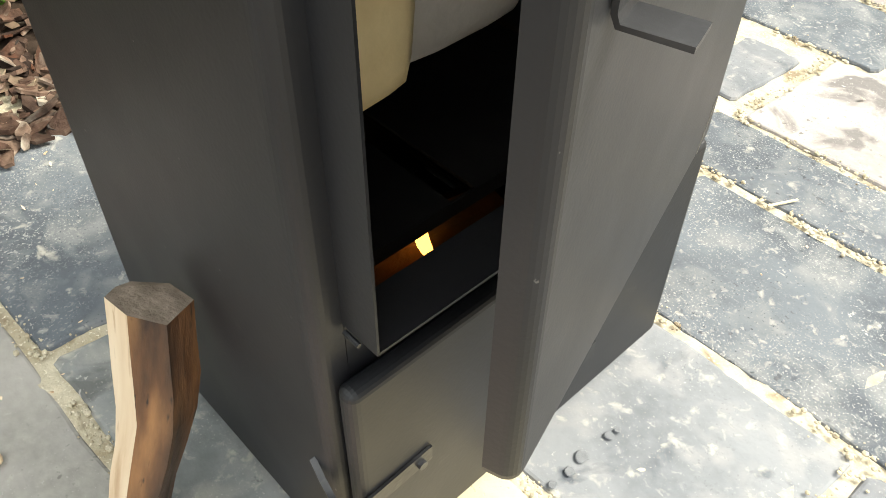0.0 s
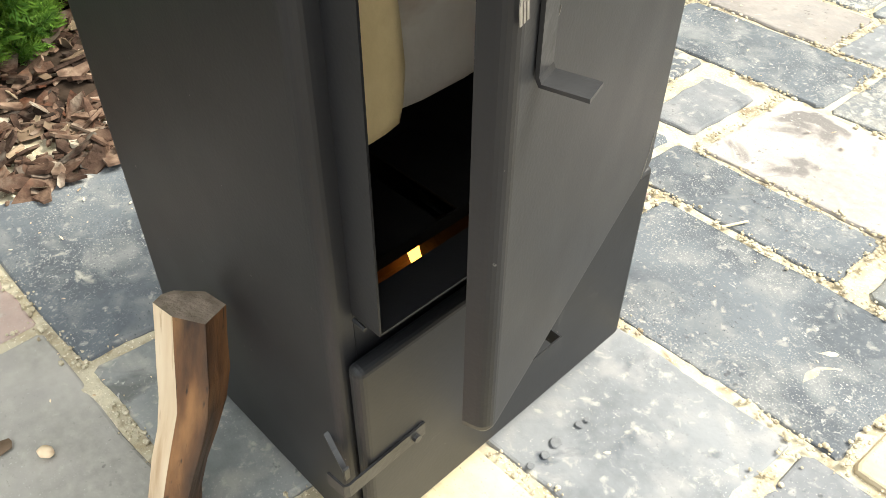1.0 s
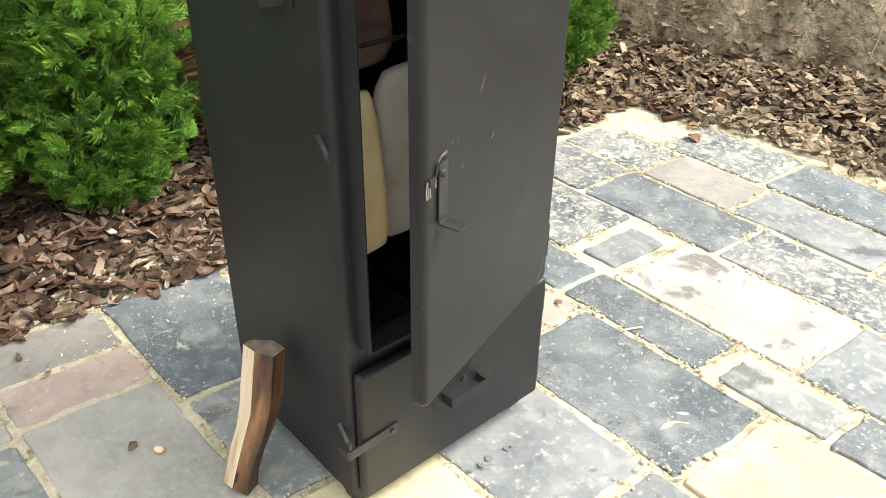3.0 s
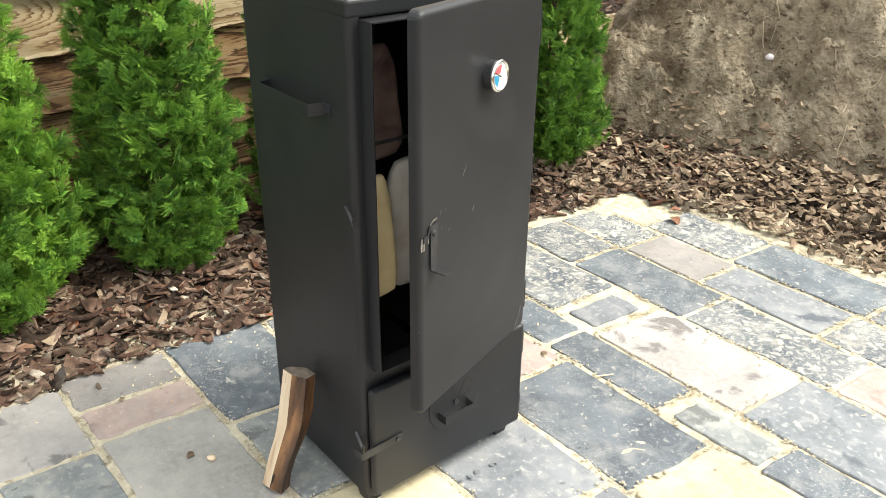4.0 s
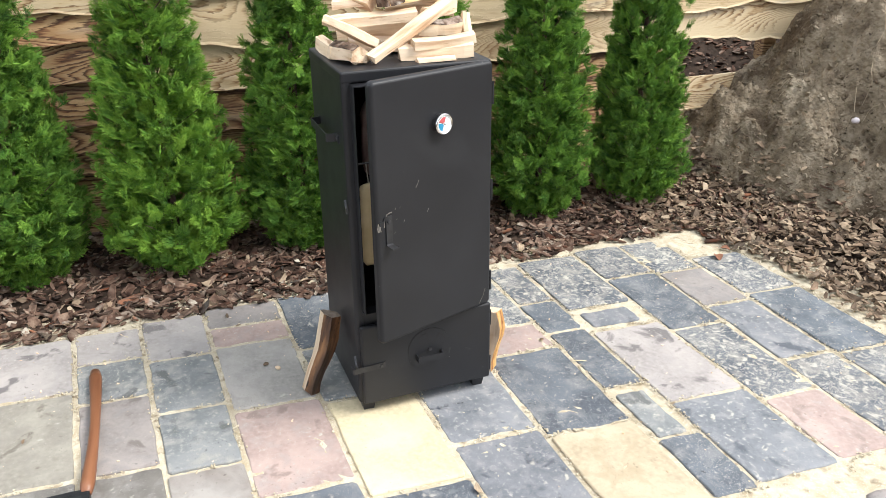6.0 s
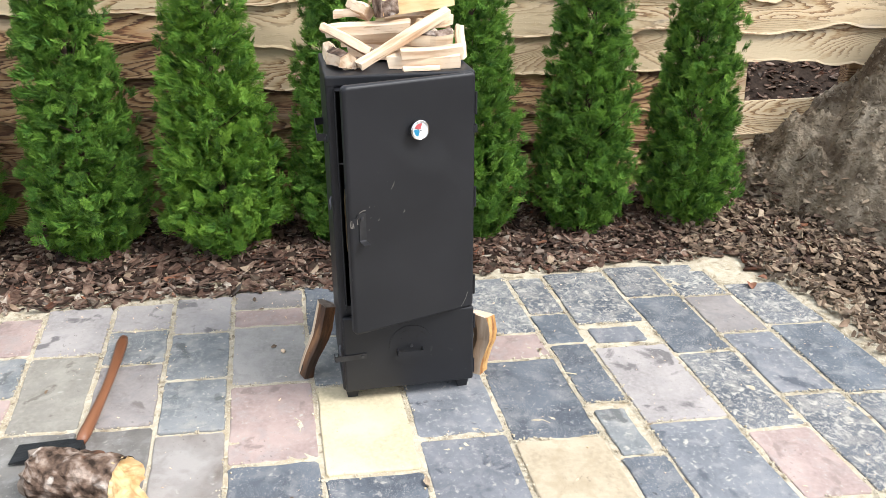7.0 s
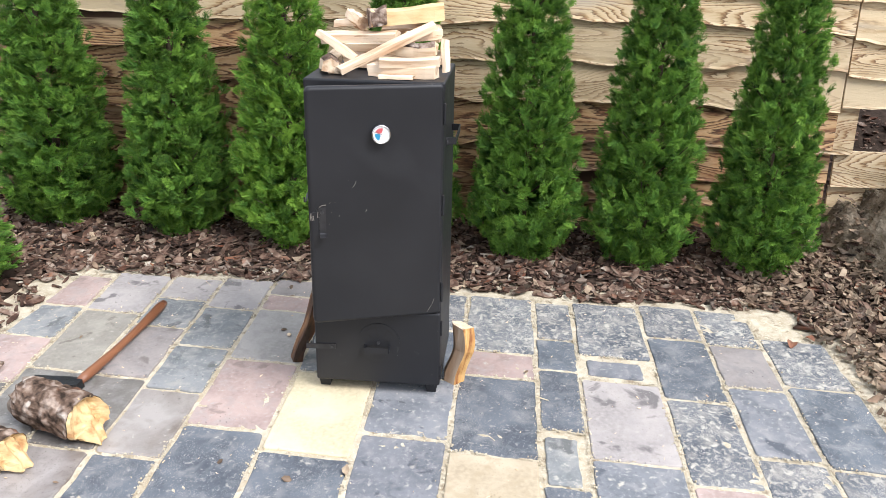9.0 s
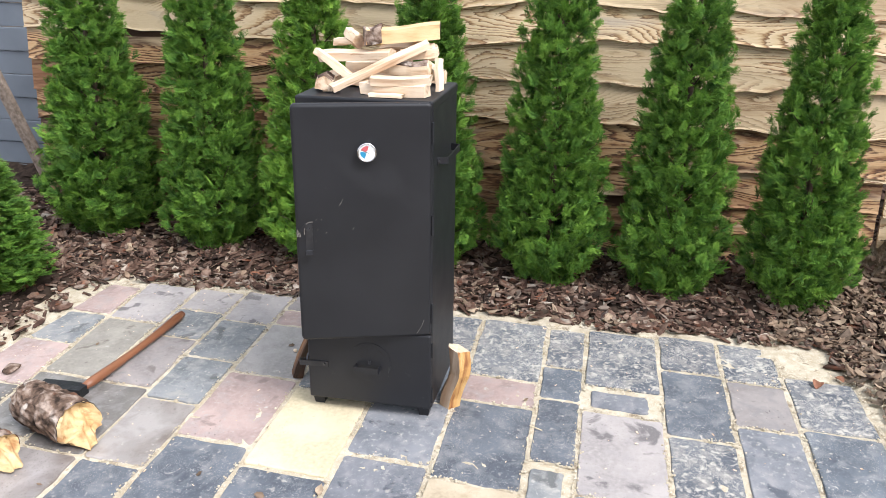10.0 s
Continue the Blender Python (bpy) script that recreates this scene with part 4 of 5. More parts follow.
def slab(corners, mat, seed):
    """One tumbled slab: an uneven outline with worn corners, a rounded rim and a face slightly off level."""
    rng = random.Random(seed)
    pts = []
    for i in range(4):
        p, q = Vector(corners[i]), Vector(corners[(i + 1) % 4])
        l = (q - p).length
        d = (q - p) / l
        nrm = Vector((-d.y, d.x))
        c = rng.uniform(0.005, 0.013) / l
        for t in (c, 0.2, 0.4, 0.6, 0.8, 1 - c):
            w = 0 if t in (c, 1 - c) else rng.uniform(-0.0045, 0.003)
            pts.append(p + d * l * t + nrm * (-w))
    cx = sum((p for p in pts), Vector((0, 0))) / len(pts)
    n = len(pts)
    z = rng.uniform(-0.002, 0.004)
    tx, ty = rng.uniform(-0.008, 0.008), rng.uniform(-0.008, 0.008)
    rings = ((0.0, -0.03), (0.0, z - 0.005), (0.003, z - 0.0012), (0.007, z))
    verts = []
    for inset, zz in rings:
        for p in pts:
            v = (cx - p).normalized() * inset
            q = p + v - cx
            verts.append((q.x, q.y, zz + (q.x * tx + q.y * ty if zz > -0.02 else 0)))
    faces = [(r * n + i, r * n + (i + 1) % n, (r + 1) * n + (i + 1) % n, (r + 1) * n + i) for r in range(3) for i in range(n)]
    faces.append(tuple(3 * n + i for i in range(n)))
    ob = mesh_object("slab", verts, faces, mat, paving)
    ob.location = (cx.x, cx.y, 0)
    return ob


sid = 0
for k, rows in enumerate(COLUMNS):
    for (xa, kind), (xb, _) in zip(rows, rows[1:]):
        sid += 1
        g = 0.0065 + 0.003 * ((sid * 7) % 3) / 2
        gx, gl, gr = g, g, g
        if kind == "small":
            xa, xb, gl, gr, kind = xa + 0.03, xb, 0.018, 0.035, "blue"
        elif kind == "flat":
            xa, xb, gl, gr, kind = xa + 0.028, xb - 0.022, 0.035, 0.055, "gray"
        c = [(xa + gx, joint_at(k, xa) + gl), (xb - gx, joint_at(k, xb) + gl), (xb - gx, joint_at(k + 1, xb) - gr), (xa + gx, joint_at(k + 1, xa) - gr)]
        slab(c, STONE[kind], sid * 13)


def crumbs(count, seed):
    """Grains and crumbs of sand spilt along the joints."""
    rng = np.random.default_rng(seed)
    verts, faces = [], []
    for i in range(count):
        k = int(rng.integers(0, len(JOINTS)))
        x = rng.uniform(-1.2, 0.5)
        y = joint_at(k, x) + rng.normal(0, 0.008)
        if rng.random() < 0.4 and k < len(COLUMNS):
            xs = COLUMNS[k][int(rng.integers(0, len(COLUMNS[k])))][0]
            x, y = xs + rng.normal(0, 0.008), rng.uniform(joint_at(k, xs), joint_at(k + 1, xs))
        if wave(x, y, 6, 71) < -0.12:
            continue
        r = 0.0012 + 0.0038 * rng.random() ** 3
        b = len(verts)
        for v in ICO_V:
            verts.append((x + v.x * r * 1.2, y + v.y * r, 0.002 + v.z * r * 0.8))
        faces += [tuple(b + q for q in f) for f in ICO_F]
    return tagged(mesh_object("sand_crumbs", verts, faces, M_SAND), "crumbs of yellow sand along the paving joints", "sand", kind="stuff")


crumbs(14000, 61)
rng = random.Random(8)
for i in range(4):
    for j in range(12):
        x, y = 0.63 + i * 0.125 + rng.uniform(-0.01, 0.01), 1.12 + j * 0.135 + (i % 2) * 0.06 + rng.uniform(-0.012, 0.012)
        w, l = rng.uniform(0.04, 0.05), rng.uniform(0.045, 0.058)
        bm = bmesh.new()
        n = 10
        rings = []
        for s, z in ((1.0, -0.03), (1.0, -0.006), (0.86, 0.004), (0.5, 0.008)):
            rings.append([bm.verts.new((s * w * math.copysign(abs(math.cos(a)) ** 0.6, math.cos(a)), s * l * math.copysign(abs(math.sin(a)) ** 0.6, math.sin(a)), z)) for a in [2 * math.pi * q / n for q in range(n)]])
        for a, b in zip(rings, rings[1:]):
            for q in range(n):
                bm.faces.new((a[q], a[(q + 1) % n], b[(q + 1) % n], b[q]))
        bm.faces.new(rings[-1])
        ob = part("cobble", bm, STONE["white" if (i + j) % 3 else "lilac"], paving, smooth=True)
        ob.location = (x, y, 0)


# ---- firewood, logs, axe ----
def split_wood(p0, p1, w, h, spin=0.0, seed=0, bark=False, name="firewood", label="pale freshly split firewood piece", group="firewood on the smoker", shape=None, mats=None, end_mat=None, pale=None, bend=(0, 0), flare=0.0, second="bark"):
    """A split billet from p0 to p1: an uneven four- or five-sided section that wanders along its length."""
    rng = random.Random(seed)
    a, b = Vector(p0), Vector(p1)
    length = (b - a).length
    shape = shape or [(-0.5, -0.42), (0.46, -0.5), (0.5, 0.18), (0.12, 0.5), (-0.42, 0.34)]
    sec = [(x * w * rng.uniform(0.88, 1.1), y * h * rng.uniform(0.88, 1.1)) for x, y in shape]
    n, k = 7, len(sec)
    turn = (b - a).to_track_quat("Z", "Y").to_matrix().to_4x4() @ Matrix.Rotation(radians(spin), 4, "Z")
    verts, faces, idx = [], [], []
    for i in range(n + 1):
        t = i / n
        sx, sy = 0.07 * w * math.sin(t * 5 + seed), 0.07 * h * math.sin(t * 4 + seed * 2)
        g = (1 + 0.07 * math.sin(t * 7 + seed)) * (1 + flare * t)
        sx, sy = sx + bend[0] * math.sin(t * 6.5 + 0.6), sy + bend[1] * math.sin(t * 6.5 + 0.6)
        for q, (x, y) in enumerate(sec):
            v = Vector((x * g + sx + rng.uniform(-1, 1) * 0.02 * w, y * g + sy + rng.uniform(-1, 1) * 0.02 * h, t * length + (rng.uniform(-1, 1) * 0.006 if i in (0, n) else 0)))
            verts.append(v)
    for i in range(n):
        for q in range(k):
            faces.append((i * k + q, i * k + (q + 1) % k, (i + 1) * k + (q + 1) % k, (i + 1) * k + q))
            idx.append(1 if bark and q in (2, 3) else 0)
    faces += [tuple(range(k))[::-1], tuple(n * k + q for q in range(k))]
    idx += [2, 3]
    ob = empty(name, Matrix.Translation(a) @ turn, label, "firewood", group)
    mats = mats or [M_WOOD, M_BARK, end_mat or M_WOOD]
    if pale is not None:
        def facing(q):
            f = faces[n // 2 * k + q]
            return (turn.to_3x3() @ (verts[f[1]] - verts[f[0]]).cross(verts[f[3]] - verts[f[0]]).normalized()).dot(pale.normalized())

        best = max(range(k), key=facing)
        for i in range(n):
            idx[i * k + best] = 1
    mats = [*mats, mats[2]]
    if mats[2] is mats[0]:
        idx[-2:] = [0, 0]
    for m, nm in enumerate(("wood", second, "cut_end", "cut_end")):
        sub = [f for f, q in zip(faces, idx) if q == m]
        if sub:
            used = sorted({v for f in sub for v in f})
            at = {v: i for i, v in enumerate(used)}
            mesh_object(nm, [verts[v] for v in used], [tuple(at[v] for v in f) for f in sub], mats[m], ob)
    return ob


Z = 1.150
PILE = [  # ends, width, height, spin, bark
    ((-0.36, 0.386, Z + 0.022), (-0.35, 0.612, Z + 0.026), 0.05, 0.044, 0, False),
    ((-0.345, 0.43, Z + 0.052), (-0.365, 0.625, Z + 0.058), 0.045, 0.03, 8, False),
    ((-0.315, 0.43, Z + 0.007), (-0.31, 0.545, Z + 0.007), 0.03, 0.013, 0, False),
    ((-0.33, 0.292, Z + 0.020), (-0.45, 0.585, Z + 0.170), 0.042, 0.026, 20, False),
    ((-0.33, 0.262, Z + 0.028), (-0.47, 0.225, Z + 0.030), 0.06, 0.05, 15, True),
    ((-0.62, 0.205, Z + 0.026), (-0.43, 0.215, Z + 0.022), 0.045, 0.046, 0, False),
    ((-0.40, 0.335, Z + 0.050), (-0.46, 0.19, Z + 0.122), 0.04, 0.03, 30, False),
    ((-0.35, 0.245, Z + 0.016), (-0.39, 0.30, Z + 0.02), 0.035, 0.032, 40, True),
    ((-0.47, 0.20, Z + 0.105), (-0.44, 0.465, Z + 0.130), 0.05, 0.038, 5, False),
    ((-0.43, 0.47, Z + 0.085), (-0.42, 0.60, Z + 0.090), 0.045, 0.045, 12, True),
    ((-0.45, 0.37, Z + 0.190), (-0.52, 0.61, Z + 0.205), 0.062, 0.060, 0, False),
    ((-0.54, 0.235, Z + 0.155), (-0.50, 0.33, Z + 0.165), 0.05, 0.03, 0, False),
    ((-0.53, 0.285, Z + 0.185), (-0.47, 0.335, Z + 0.165), 0.045, 0.05, 45, False),
    ((-0.43, 0.632, Z + 0.012), (-0.45, 0.628, Z + 0.120), 0.03, 0.02, 10, False),
    ((-0.60, 0.25, Z + 0.055), (-0.53, 0.50, Z + 0.075), 0.055, 0.05, 0, False),
    ((-0.64, 0.34, Z + 0.025), (-0.62, 0.60, Z + 0.028), 0.06, 0.048, 0, True),
    ((-0.55, 0.40, Z + 0.13), (-0.50, 0.60, Z + 0.14), 0.05, 0.05, 25, False),
    ((-0.50, 0.27, Z + 0.025), (-0.49, 0.52, Z + 0.026), 0.06, 0.048, 0, False),
    ((-0.45, 0.50, Z + 0.125), (-0.50, 0.60, Z + 0.135), 0.04, 0.035, 0, False),
    ((-0.57, 0.55, Z + 0.07), (-0.46, 0.58, Z + 0.06), 0.05, 0.045, 0, False),
]
for i, (a, b, w, h, sp, bk) in enumerate(PILE):
    a, b = [(q[0], q[1], Z + (q[2] - Z) * 0.94) for q in (a, b)]
    split_wood(a, b, w, h, sp, i * 7 + 1, bk, mats=[M_FRESH, M_BARK, M_BARK] if i == 10 else None, label="thick yellow split billet with dark bark at its end" if i == 10 else "pale split billet with bark on one side" if bk else "pale freshly split firewood piece")

split_wood((-0.4495, 0.366, Z + 0.1785), (-0.4665, 0.425, Z + 0.1820), 0.067, 0.064, 0, 71, False, label="rough dark bark collar on the end of the top billet", mats=[M_BARK, M_BARK, M_BARK])
split_wood((-0.452, 0.050, 0.0), (-0.470, 0.146, 0.284), 0.056, 0.044, 22, 3, False, label="brown split log leaning on the smoker side", group="logs leaning on the smoker",
           shape=[(-0.55, -0.44), (-0.1, -0.55), (0.42, -0.46), (0.56, -0.1), (0.5, 0.3), (0.0, 0.54), (-0.5, 0.42)], mats=[M_WOOD_AGED, M_WOOD, M_CUT], pale=Vector((-0.15, -0.95, 0.2)), bend=(0.003, 0.006), flare=0.22, second="split_face")
M_GREYSPLIT = material("grey_split_wood", [(0.3, (0.20, 0.13, 0.085)), (0.5, (0.42, 0.32, 0.23)), (0.7, (0.58, 0.47, 0.36))], 30, stretch=(1, 1, 0.14), blotch=[((0.30, 0.19, 0.11), 9, 0.56, 0.68)], rough=(0.6, 0.8), bump=0.6)
M_TORN = material("torn_orange_wood", [(0.34, (0.26, 0.10, 0.03)), (0.5, (0.56, 0.31, 0.10)), (0.7, (0.68, 0.46, 0.20))], 40, stretch=(1, 1, 0.12), blotch=[((0.14, 0.06, 0.025), 11, 0.60, 0.70)], rough=(0.6, 0.8), bump=0.9, bump_depth=0.01)
split_wood((-0.400, 0.688, 0.0), (-0.432, 0.716, 0.224), 0.080, 0.058, 0, 8, False, bend=(0.006, 0.003), flare=0.06, label="split log with torn orange grain propped on the smoker", group="logs leaning on the smoker",
           mats=[M_GREYSPLIT, M_TORN, M_WOOD], pale=Vector((0.45, 0.9, 0.1)), second="torn_face")


def round_log(name, a, b, r, seed, label):
    """A short half-split trunk piece: ragged bark round it, a pale broken face at its end."""
    rng = random.Random(seed)
    a, b = Vector(a), Vector(b)
    turn = (b - a).to_track_quat("Z", "Y").to_matrix().to_4x4()
    n, k = 14, 40
    L = (b - a).length
    log = empty(name, Matrix.Translation(a) @ turn, label, "log", "logs on the patio")
    verts = []
    for i in range(n + 1):
        for q in range(k):
            t = 2 * math.pi * q / k
            rr = r * (1 + 0.16 * noise.noise(Vector((math.cos(t) * 1.5, math.sin(t) * 1.5, i * 0.5 + seed))) + 0.12 * noise.noise(Vector((math.cos(t) * 6, math.sin(t) * 6, i * 1.5 + seed))))
            verts.append((rr * math.cos(t), rr * math.sin(t) * 0.92, L * i / n))
    faces = [(i * k + q, i * k + (q + 1) % k, (i + 1) * k + (q + 1) % k, (i + 1) * k + q) for i in range(n) for q in range(k)]
    mesh_object("bark", verts, faces, M_BARK, log)
    for zz, s in ((0.0, -1), (L, 1)):
        ring = [Vector(v) * 0.97 for v in verts[(n if s > 0 else 0) * k:][:k]]
        vs, fs = [], []
        for j in range(5):
            f = (1.0, 0.93, 0.72, 0.48, 0.24)[j]
            for p in ring:
                rag = 0.0 if j == 0 else s * 0.045 * noise.noise(Vector((p.x * f * 34, p.y * f * 9, seed + s))) + (0.045 * max(0.0, 0.35 - p.y * f / r) - 0.01 if s > 0 else -0.012)
                vs.append((p.x * f, p.y * f, zz + rag))
        for j in range(4):
            fs += [(j * k + q, j * k + (q + 1) % k, (j + 1) * k + (q + 1) % k, (j + 1) * k + q) for q in range(k)]
        fs.append(tuple(4 * k + q for q in range(k)))
        mesh_object("end_face", vs, fs, M_FRESH if s > 0 else M_CUT, log, label="pale freshly broken wood" if s > 0 else "")
    return log


round_log("log", (0.12, -0.71, 0.080), (0.20, -0.455, 0.080), 0.082, 5, "short bark-covered log with a freshly broken pale end")
round_log("log", (0.34, -0.80, 0.062), (0.385, -0.60, 0.062), 0.064, 9, "bark-covered log piece with a pale split end")

axe = empty("axe", pose(0, 0, 0), "splitting axe with a worn brown wooden handle lying on the slabs", "axe")
verts, faces = [], []
n, k = 16, 12
for i in range(n + 1):
    t = i / n
    c = Vector((-0.790 + 0.70 * t, -0.678 + 0.018 * t + 0.012 * math.sin(t * 3), 0.021 + 0.010 * t))
    ry, rz = 0.0190 + 0.003 * math.cos(t * 6), 0.0165 + 0.002 * math.cos(t * 6)
    if i in (0, n):
        ry, rz = ry * 0.75, rz * 0.75
    verts += [(c.x, c.y + ry * math.cos(2 * math.pi * q / k), c.z + rz * math.sin(2 * math.pi * q / k)) for q in range(k)]
faces = [(i * k + q, i * k + (q + 1) % k, (i + 1) * k + (q + 1) % k, (i + 1) * k + q) for i in range(n) for q in range(k)] + [tuple(range(k))[::-1], tuple(n * k + q for q in range(k))]
mesh_object("handle", verts, faces, M_HANDLE, axe, smooth=True, label="worn reddish-brown wooden handle")
bm = bmesh.new()
prof = [(-0.097, -0.648), (-0.045, -0.646), (-0.041, -0.69), (-0.023, -0.86), (-0.120, -0.86), (-0.101, -0.69)]
lo = [bm.verts.new((x, y, 0.004 if y > -0.7 else 0.014)) for x, y in prof]
hi = [bm.verts.new((x, y, 0.040 if y > -0.7 else 0.018)) for x, y in prof]
bm.faces.new(lo[::-1])
bm.faces.new(hi)
for i in range(6):
    bm.faces.new((lo[i], lo[(i + 1) % 6], hi[(i + 1) % 6], hi[i]))
part("head", bm, material("dark_forged_steel", [(0.3, (0.02, 0.022, 0.024)), (0.7, (0.05, 0.052, 0.055))], 20, rough=(0.4, 0.6), metal=0.6, bump=0.3), axe, "dark forged steel head")


# ---- inside the smoker ----
def meat(y0, y1, z0, z1, x, thick, seed, label, mat):
    """A hanging slab: rounded, bulging, narrower at the top."""
    bm = bmesh.new()
    bmesh.ops.create_cube(bm, size=1)
    bmesh.ops.subdivide_edges(bm, edges=bm.edges, cuts=5, use_grid_fill=True)
    for v in bm.verts:
        p = v.co
        d = Vector((abs(2 * p.x) ** 3, abs(2 * p.y) ** 5, abs(2 * p.z) ** 7))
        s = 1 - 0.26 * max(0, d.x + d.y + d.z - 1) / 2
        t = p.z + 0.5
        wob = 1 + 0.08 * noise.noise(p * 4 + Vector((seed, 0, 0)))
        v.co = Vector((p.x * thick * s * wob, p.y * (y1 - y0) * s * (1.06 - 0.28 * t) * wob + 0.012 * (0.5 - t), p.z * (z1 - z0) * s + 0.012 * p.y))
    ob = part("smoked_meat", bm, mat, smooth=True)
    ob.location = (x, (y0 + y1) / 2, (z0 + z1) / 2)
    return tagged(ob, label, "meat", "meat hanging in the smoker")


M_FAT = material("pale_pork_fat", [(0.3, (0.62, 0.47, 0.24)), (0.7, (0.78, 0.63, 0.37))], 14, blotch=[((0.40, 0.28, 0.15), 10, 0.58, 0.74)], rough=(0.3, 0.5), bump=0.4, bump_scale=40)
M_RIND = material("greyish_pork_rind", [(0.3, (0.56, 0.50, 0.44)), (0.7, (0.72, 0.66, 0.59))], 9, blotch=[((0.42, 0.28, 0.17), 8, 0.60, 0.76)], rough=(0.35, 0.55), bump=0.4, bump_scale=50)
M_BROWN = material("smoked_brown_meat", [(0.3, (0.16, 0.10, 0.085)), (0.7, (0.30, 0.21, 0.18))], 12, blotch=[((0.07, 0.035, 0.03), 9, 0.55, 0.70)], rough=(0.35, 0.55), bump=0.4, bump_scale=40)
meat(0.225, 0.302, 0.530, 0.800, -0.300, 0.030, 1, "narrow pale yellowish slab of pork hanging on a string", M_FAT)
meat(0.318, 0.470, 0.502, 0.800, -0.362, 0.036, 4, "broad greyish pork slab hanging from a rod", M_RIND)
meat(0.262, 0.372, 0.800, 1.035, -0.385, 0.034, 7, "dark smoke-browned slab of meat hanging above the rod", M_BROWN)
bm = bmesh.new()
rod(bm, (-0.335, 0.195, 0.852), (-0.335, 0.620, 0.858), 0.004, 10)
tagged(part("hanging_rod", bm, M_STEEL), "thin metal rod across the inside of the smoker", "rod")
for y, x, z in ((0.265, -0.300, 0.780), (0.394, -0.362, 0.785)):
    bm = bmesh.new()
    rod(bm, (x, y, z), (-0.335, y, 0.856), 0.002, 6)
    tagged(part("meat_string", bm, plain("kitchen_string", (0.55, 0.5, 0.42), 0.8)), "thin pale string holding the meat on the rod", "string")
bm = bmesh.new()
rod(bm, (-0.385, 0.317, 1.02), (-0.385, 0.317, 1.116), 0.0025, 6)
tagged(part("meat_hook", bm, M_STEEL), "steel hook holding the upper slab of meat", "hook")
ember = material("charred_wood", [(0.3, (0.012, 0.008, 0.006)), (0.7, (0.075, 0.03, 0.015))], 14, rough=(0.7, 0.9), bump=0.6)
split_wood((-0.40, 0.33, 0.15), (-0.41, 0.55, 0.16), 0.075, 0.06, 0, 41, False, label="half-burnt log on the fire grate", group="burning wood", mats=[ember, ember, ember])
split_wood((-0.50, 0.32, 0.15), (-0.48, 0.56, 0.155), 0.07, 0.06, 0, 43, False, label="charred log at the back of the fire", group="burning wood", mats=[ember, ember, ember])
M_FLAME = plain("flame_glow", (1.0, 0.42, 0.06), 0.5, emit=2.2)
for cx, cy, r, h, s in ((-0.395, 0.405, 0.012, 0.055, 1), (-0.455, 0.447, 0.010, 0.06, 2)):
    bm = bmesh.new()
    rings = []
    for i in range(8):
        t = i / 7
        rr = r * (math.sin(math.pi * (0.12 + 0.88 * t)) ** 0.8) * (1 - 0.4 * t) + 0.0006
        ox, oy = 0.008 * math.sin(t * 4 + s), 0.008 * math.cos(t * 3 + s)
        rings.append([bm.verts.new((cx + ox + rr * math.cos(q * math.pi / 4), cy + oy + rr * math.sin(q * math.pi / 4), 0.165 + h * t)) for q in range(8)])
    for a, b in zip(rings, rings[1:]):
        for q in range(8):
            bm.faces.new((a[q], a[(q + 1) % 8], b[(q + 1) % 8], b[q]))
    tagged(part("flame", bm, M_FLAME, smooth=True), "small orange flame licking over the burning wood", "flame", "flames in the firebox")


# ---- small loose things ----
DRIPS = [(-0.210, 0.426, 0.0055), (-0.2095, 0.453, 0.0065), (-0.2145, 0.477, 0.0085), (-0.213, 0.522, 0.006), (-0.212, 0.535, 0.004)]
def pebble(name, x, y, z, size, mat, label, category, seed, spin=0.0):
    bm = bmesh.new()
    bmesh.ops.create_icosphere(bm, subdivisions=2, radius=1)
    for v in bm.verts:
        f = 1 + 0.28 * noise.noise(v.co * 1.6 + Vector((seed, seed, 0)))
        v.co = Vector((v.co.x * size[0] * f, v.co.y * size[1] * f, v.co.z * size[2] * f))
    ob = part(name, bm, mat, smooth=True)
    ob.matrix_basis = pose(x, y, z, 0, 0, spin)
    return tagged(ob, label, category)


pebble("wood_chip", -0.629, -0.042, 0.007, (0.012, 0.009, 0.006), M_WOOD, "small orange wood chip on a grey slab", "wood chip", 2, 30)
pebble("bark_piece", -0.164, -1.06, 0.010, (0.045, 0.03, 0.008), M_BARK, "flat grey piece of bark lying on a pink slab", "bark", 4, 20)
pebble("stone", -1.284, 3.043, 0.478, (0.019, 0.024, 0.016), plain("white_stone", (0.55, 0.50, 0.52), 0.6), "white pinkish stone stuck in the soil heap", "stone", 6)
bm = bmesh.new()
rod(bm, (-0.333, 1.005, 0.005), (-0.312, 1.052, 0.006), 0.0022, 6)
tagged(part("straw", bm, plain("straw", (0.72, 0.62, 0.42), 0.7)), "short pale straw lying on the paving joint", "straw")
split_wood((-1.70, 1.40, 0.06), (-1.735, 1.375, 0.13), 0.035, 0.008, 0, 17, False, name="wood_chip", label="bright splinter of wood standing in the bark", group="")


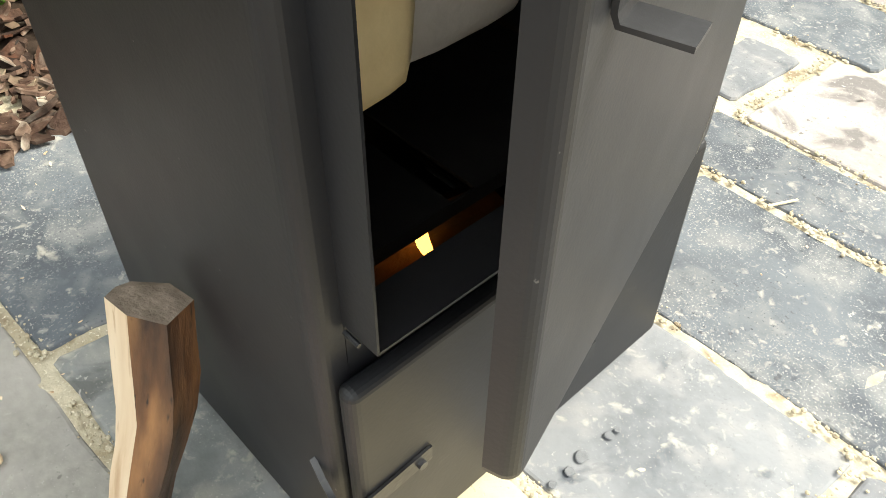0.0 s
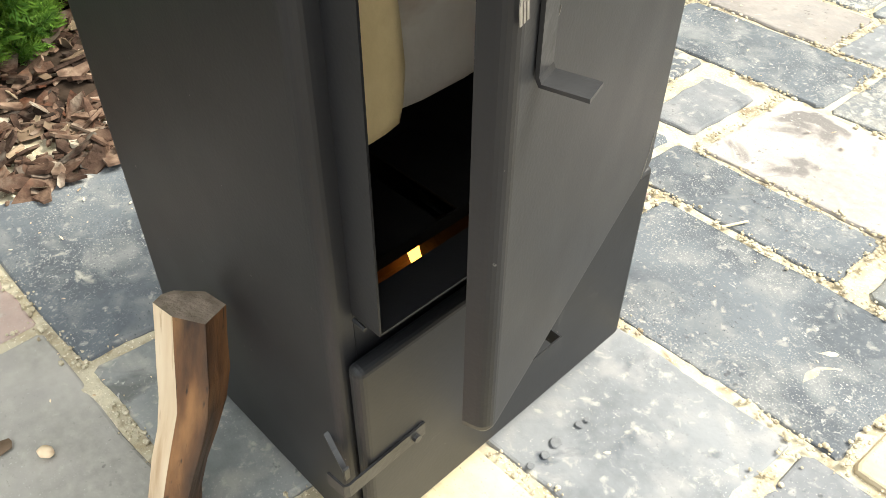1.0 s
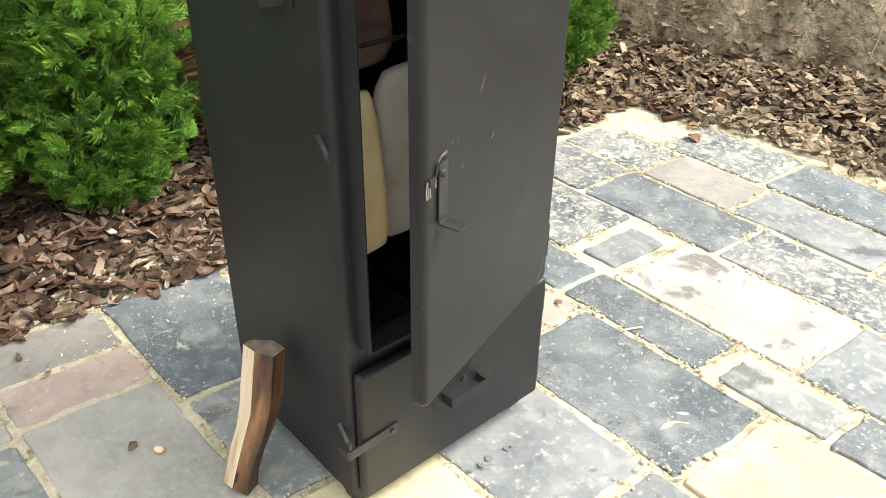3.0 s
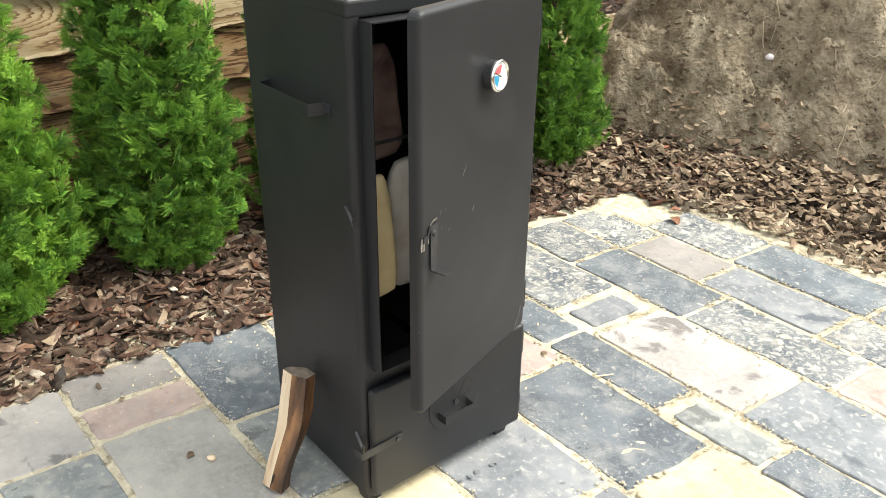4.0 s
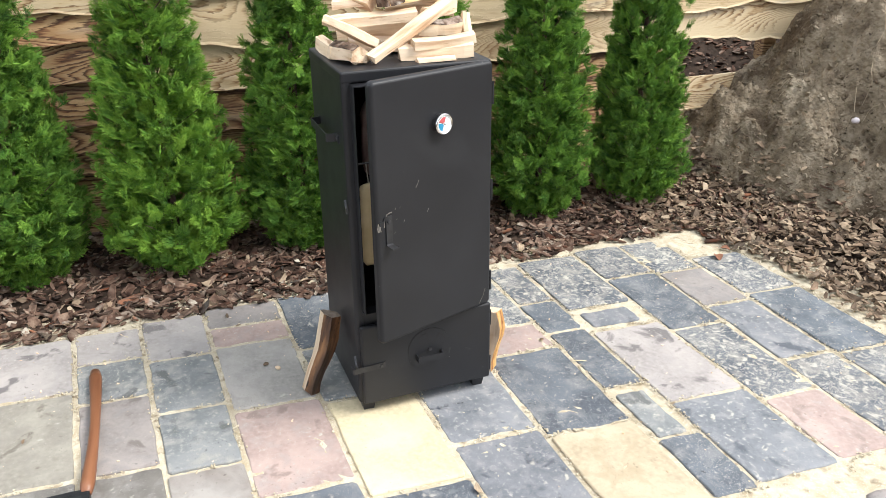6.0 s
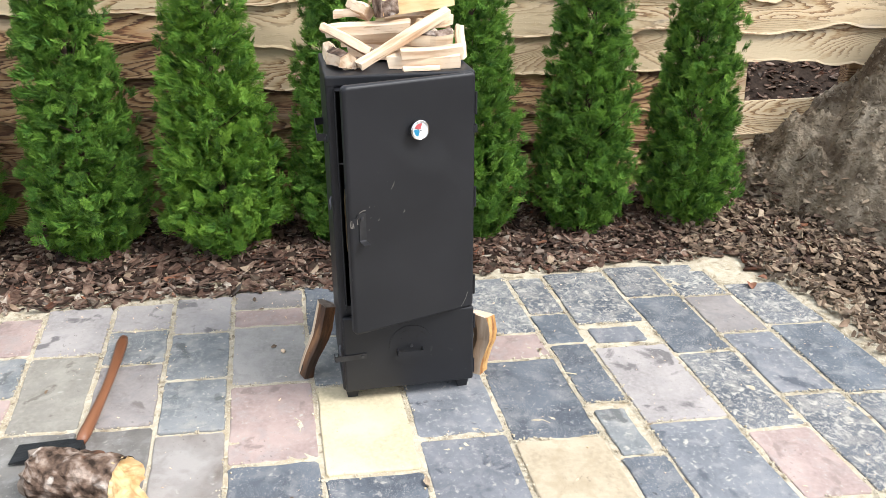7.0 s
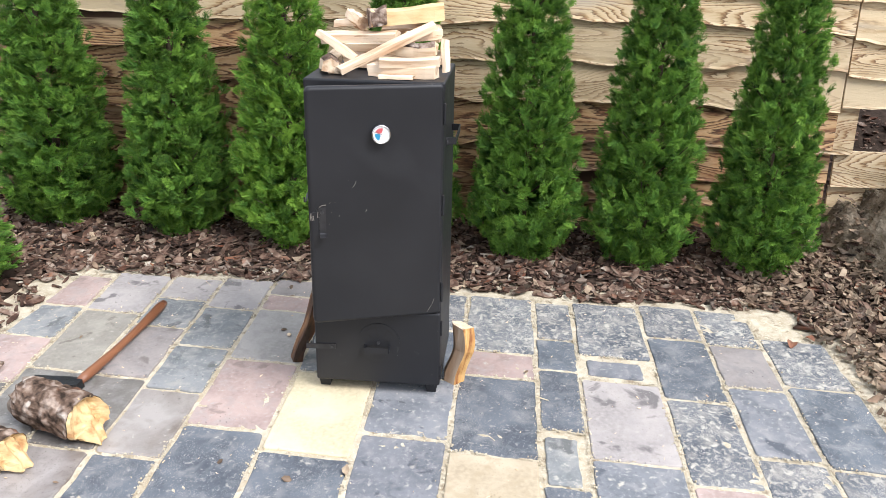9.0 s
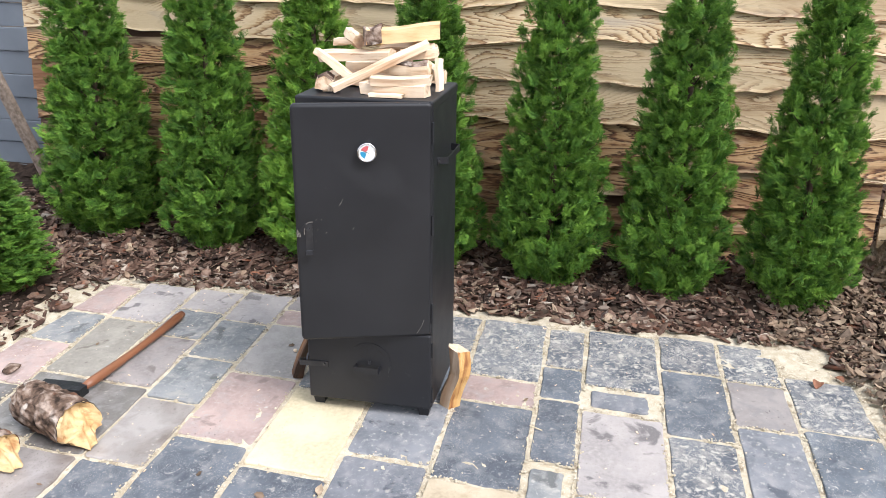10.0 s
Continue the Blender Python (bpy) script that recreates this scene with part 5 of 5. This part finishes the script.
def oil_spot(x, y, r, seed):
    """A dried dark drip on a slab: a thin uneven disc."""
    bm = bmesh.new()
    n = 14
    rim = [r * (1 + 0.25 * noise.noise(Vector((math.cos(a) * 1.3 + seed, math.sin(a) * 1.3, seed)))) for a in [2 * math.pi * q / n for q in range(n)]]
    lo, hi = [[bm.verts.new((f * rim[q] * math.cos(2 * math.pi * q / n), f * rim[q] * math.sin(2 * math.pi * q / n), z)) for q in range(n)] for f, z in ((1.0, 0.0), (0.85, 0.0009))]
    for q in range(n):
        bm.faces.new((lo[q], lo[(q + 1) % n], hi[(q + 1) % n], hi[q]))
    bm.faces.new(hi)
    ob = part("drip_stain", bm, M_DRIP)
    ob.location = (x, y, 0.0026)
    return tagged(ob, "small dark grease drip dried on a grey slab", "stain", "drips in front of the smoker")


M_DRIP = material("dried_grease", [(0.3, (0.14, 0.148, 0.162)), (0.7, (0.19, 0.198, 0.212))], 120, rough=(0.5, 0.75), bump=0.3)
for i, (x, y, r) in enumerate(DRIPS):
    oil_spot(x, y, r, i * 3.1)


def curled_leaf(x, y, z, length, spin):
    """One dry leaf: a pointed blade curled along its rib."""
    verts, faces = [], []
    n = 7
    for i in range(n):
        t = i / (n - 1)
        w = length * 0.34 * math.sin(math.pi * min(1.0, t * 0.92 + 0.06)) ** 0.8
        lift = 0.10 * length * math.sin(t * 3.0)
        verts += [(t * length, -w, lift + w * 0.55), (t * length, 0, lift), (t * length, w, lift + w * 0.7)]
    for i in range(n - 1):
        a = i * 3
        faces += [(a, a + 1, a + 4, a + 3), (a + 1, a + 2, a + 5, a + 4)]
    verts += [(vx_, vy_, vz_ - 0.001) for vx_, vy_, vz_ in verts]
    faces += [tuple(q + n * 3 for q in f[::-1]) for f in faces]
    ob = mesh_object("dry_leaf", verts, faces, M_REDLEAF, smooth=True)
    ob.matrix_basis = pose(x, y, z, 0, 0, spin)
    return tagged(ob, "curled reddish-brown dry leaf lying on the slabs", "leaf", "stray leaves on the patio")


M_REDLEAF = material("reddish_dry_leaf", [(0.3, (0.16, 0.065, 0.035)), (0.7, (0.34, 0.16, 0.09))], 40, rough=(0.5, 0.75), bump=0.4)
curled_leaf(-0.905, 2.035, 0.004, 0.062, 160)
curled_leaf(-1.02, 2.12, 0.004, 0.045, 40)


def patio_spots(count, seed):
    rng = np.random.default_rng(seed)
    out = []
    while len(out) < count:
        x, y = rng.uniform(-1.15, 0.5), rng.uniform(-1.15, 2.2)
        edge = min(abs(x + 1.15), abs(y - 2.2), abs(y + 1.2))
        if rng.random() < (0.15 + math.exp(-edge * 7)) and not (-0.75 < x < -0.2 and 0.15 < y < 0.7):
            out.append((x, y, 0.006))
    return out


scatter("sawdust_flakes", patio_spots(420, 31), (0.004, 0.016), 0.0012, M_WOOD, 32, "pale sawdust and wood splinters strewn on the patio", "wood splinters", 0.0, (0.25, 0.6))
scatter("stray_leaves", patio_spots(14, 35), (0.02, 0.05), 0.0012, M_DEAD, 36, "a few stray dry leaves and bark bits on the slabs", "dry leaves", 0.25, (0.45, 0.8))
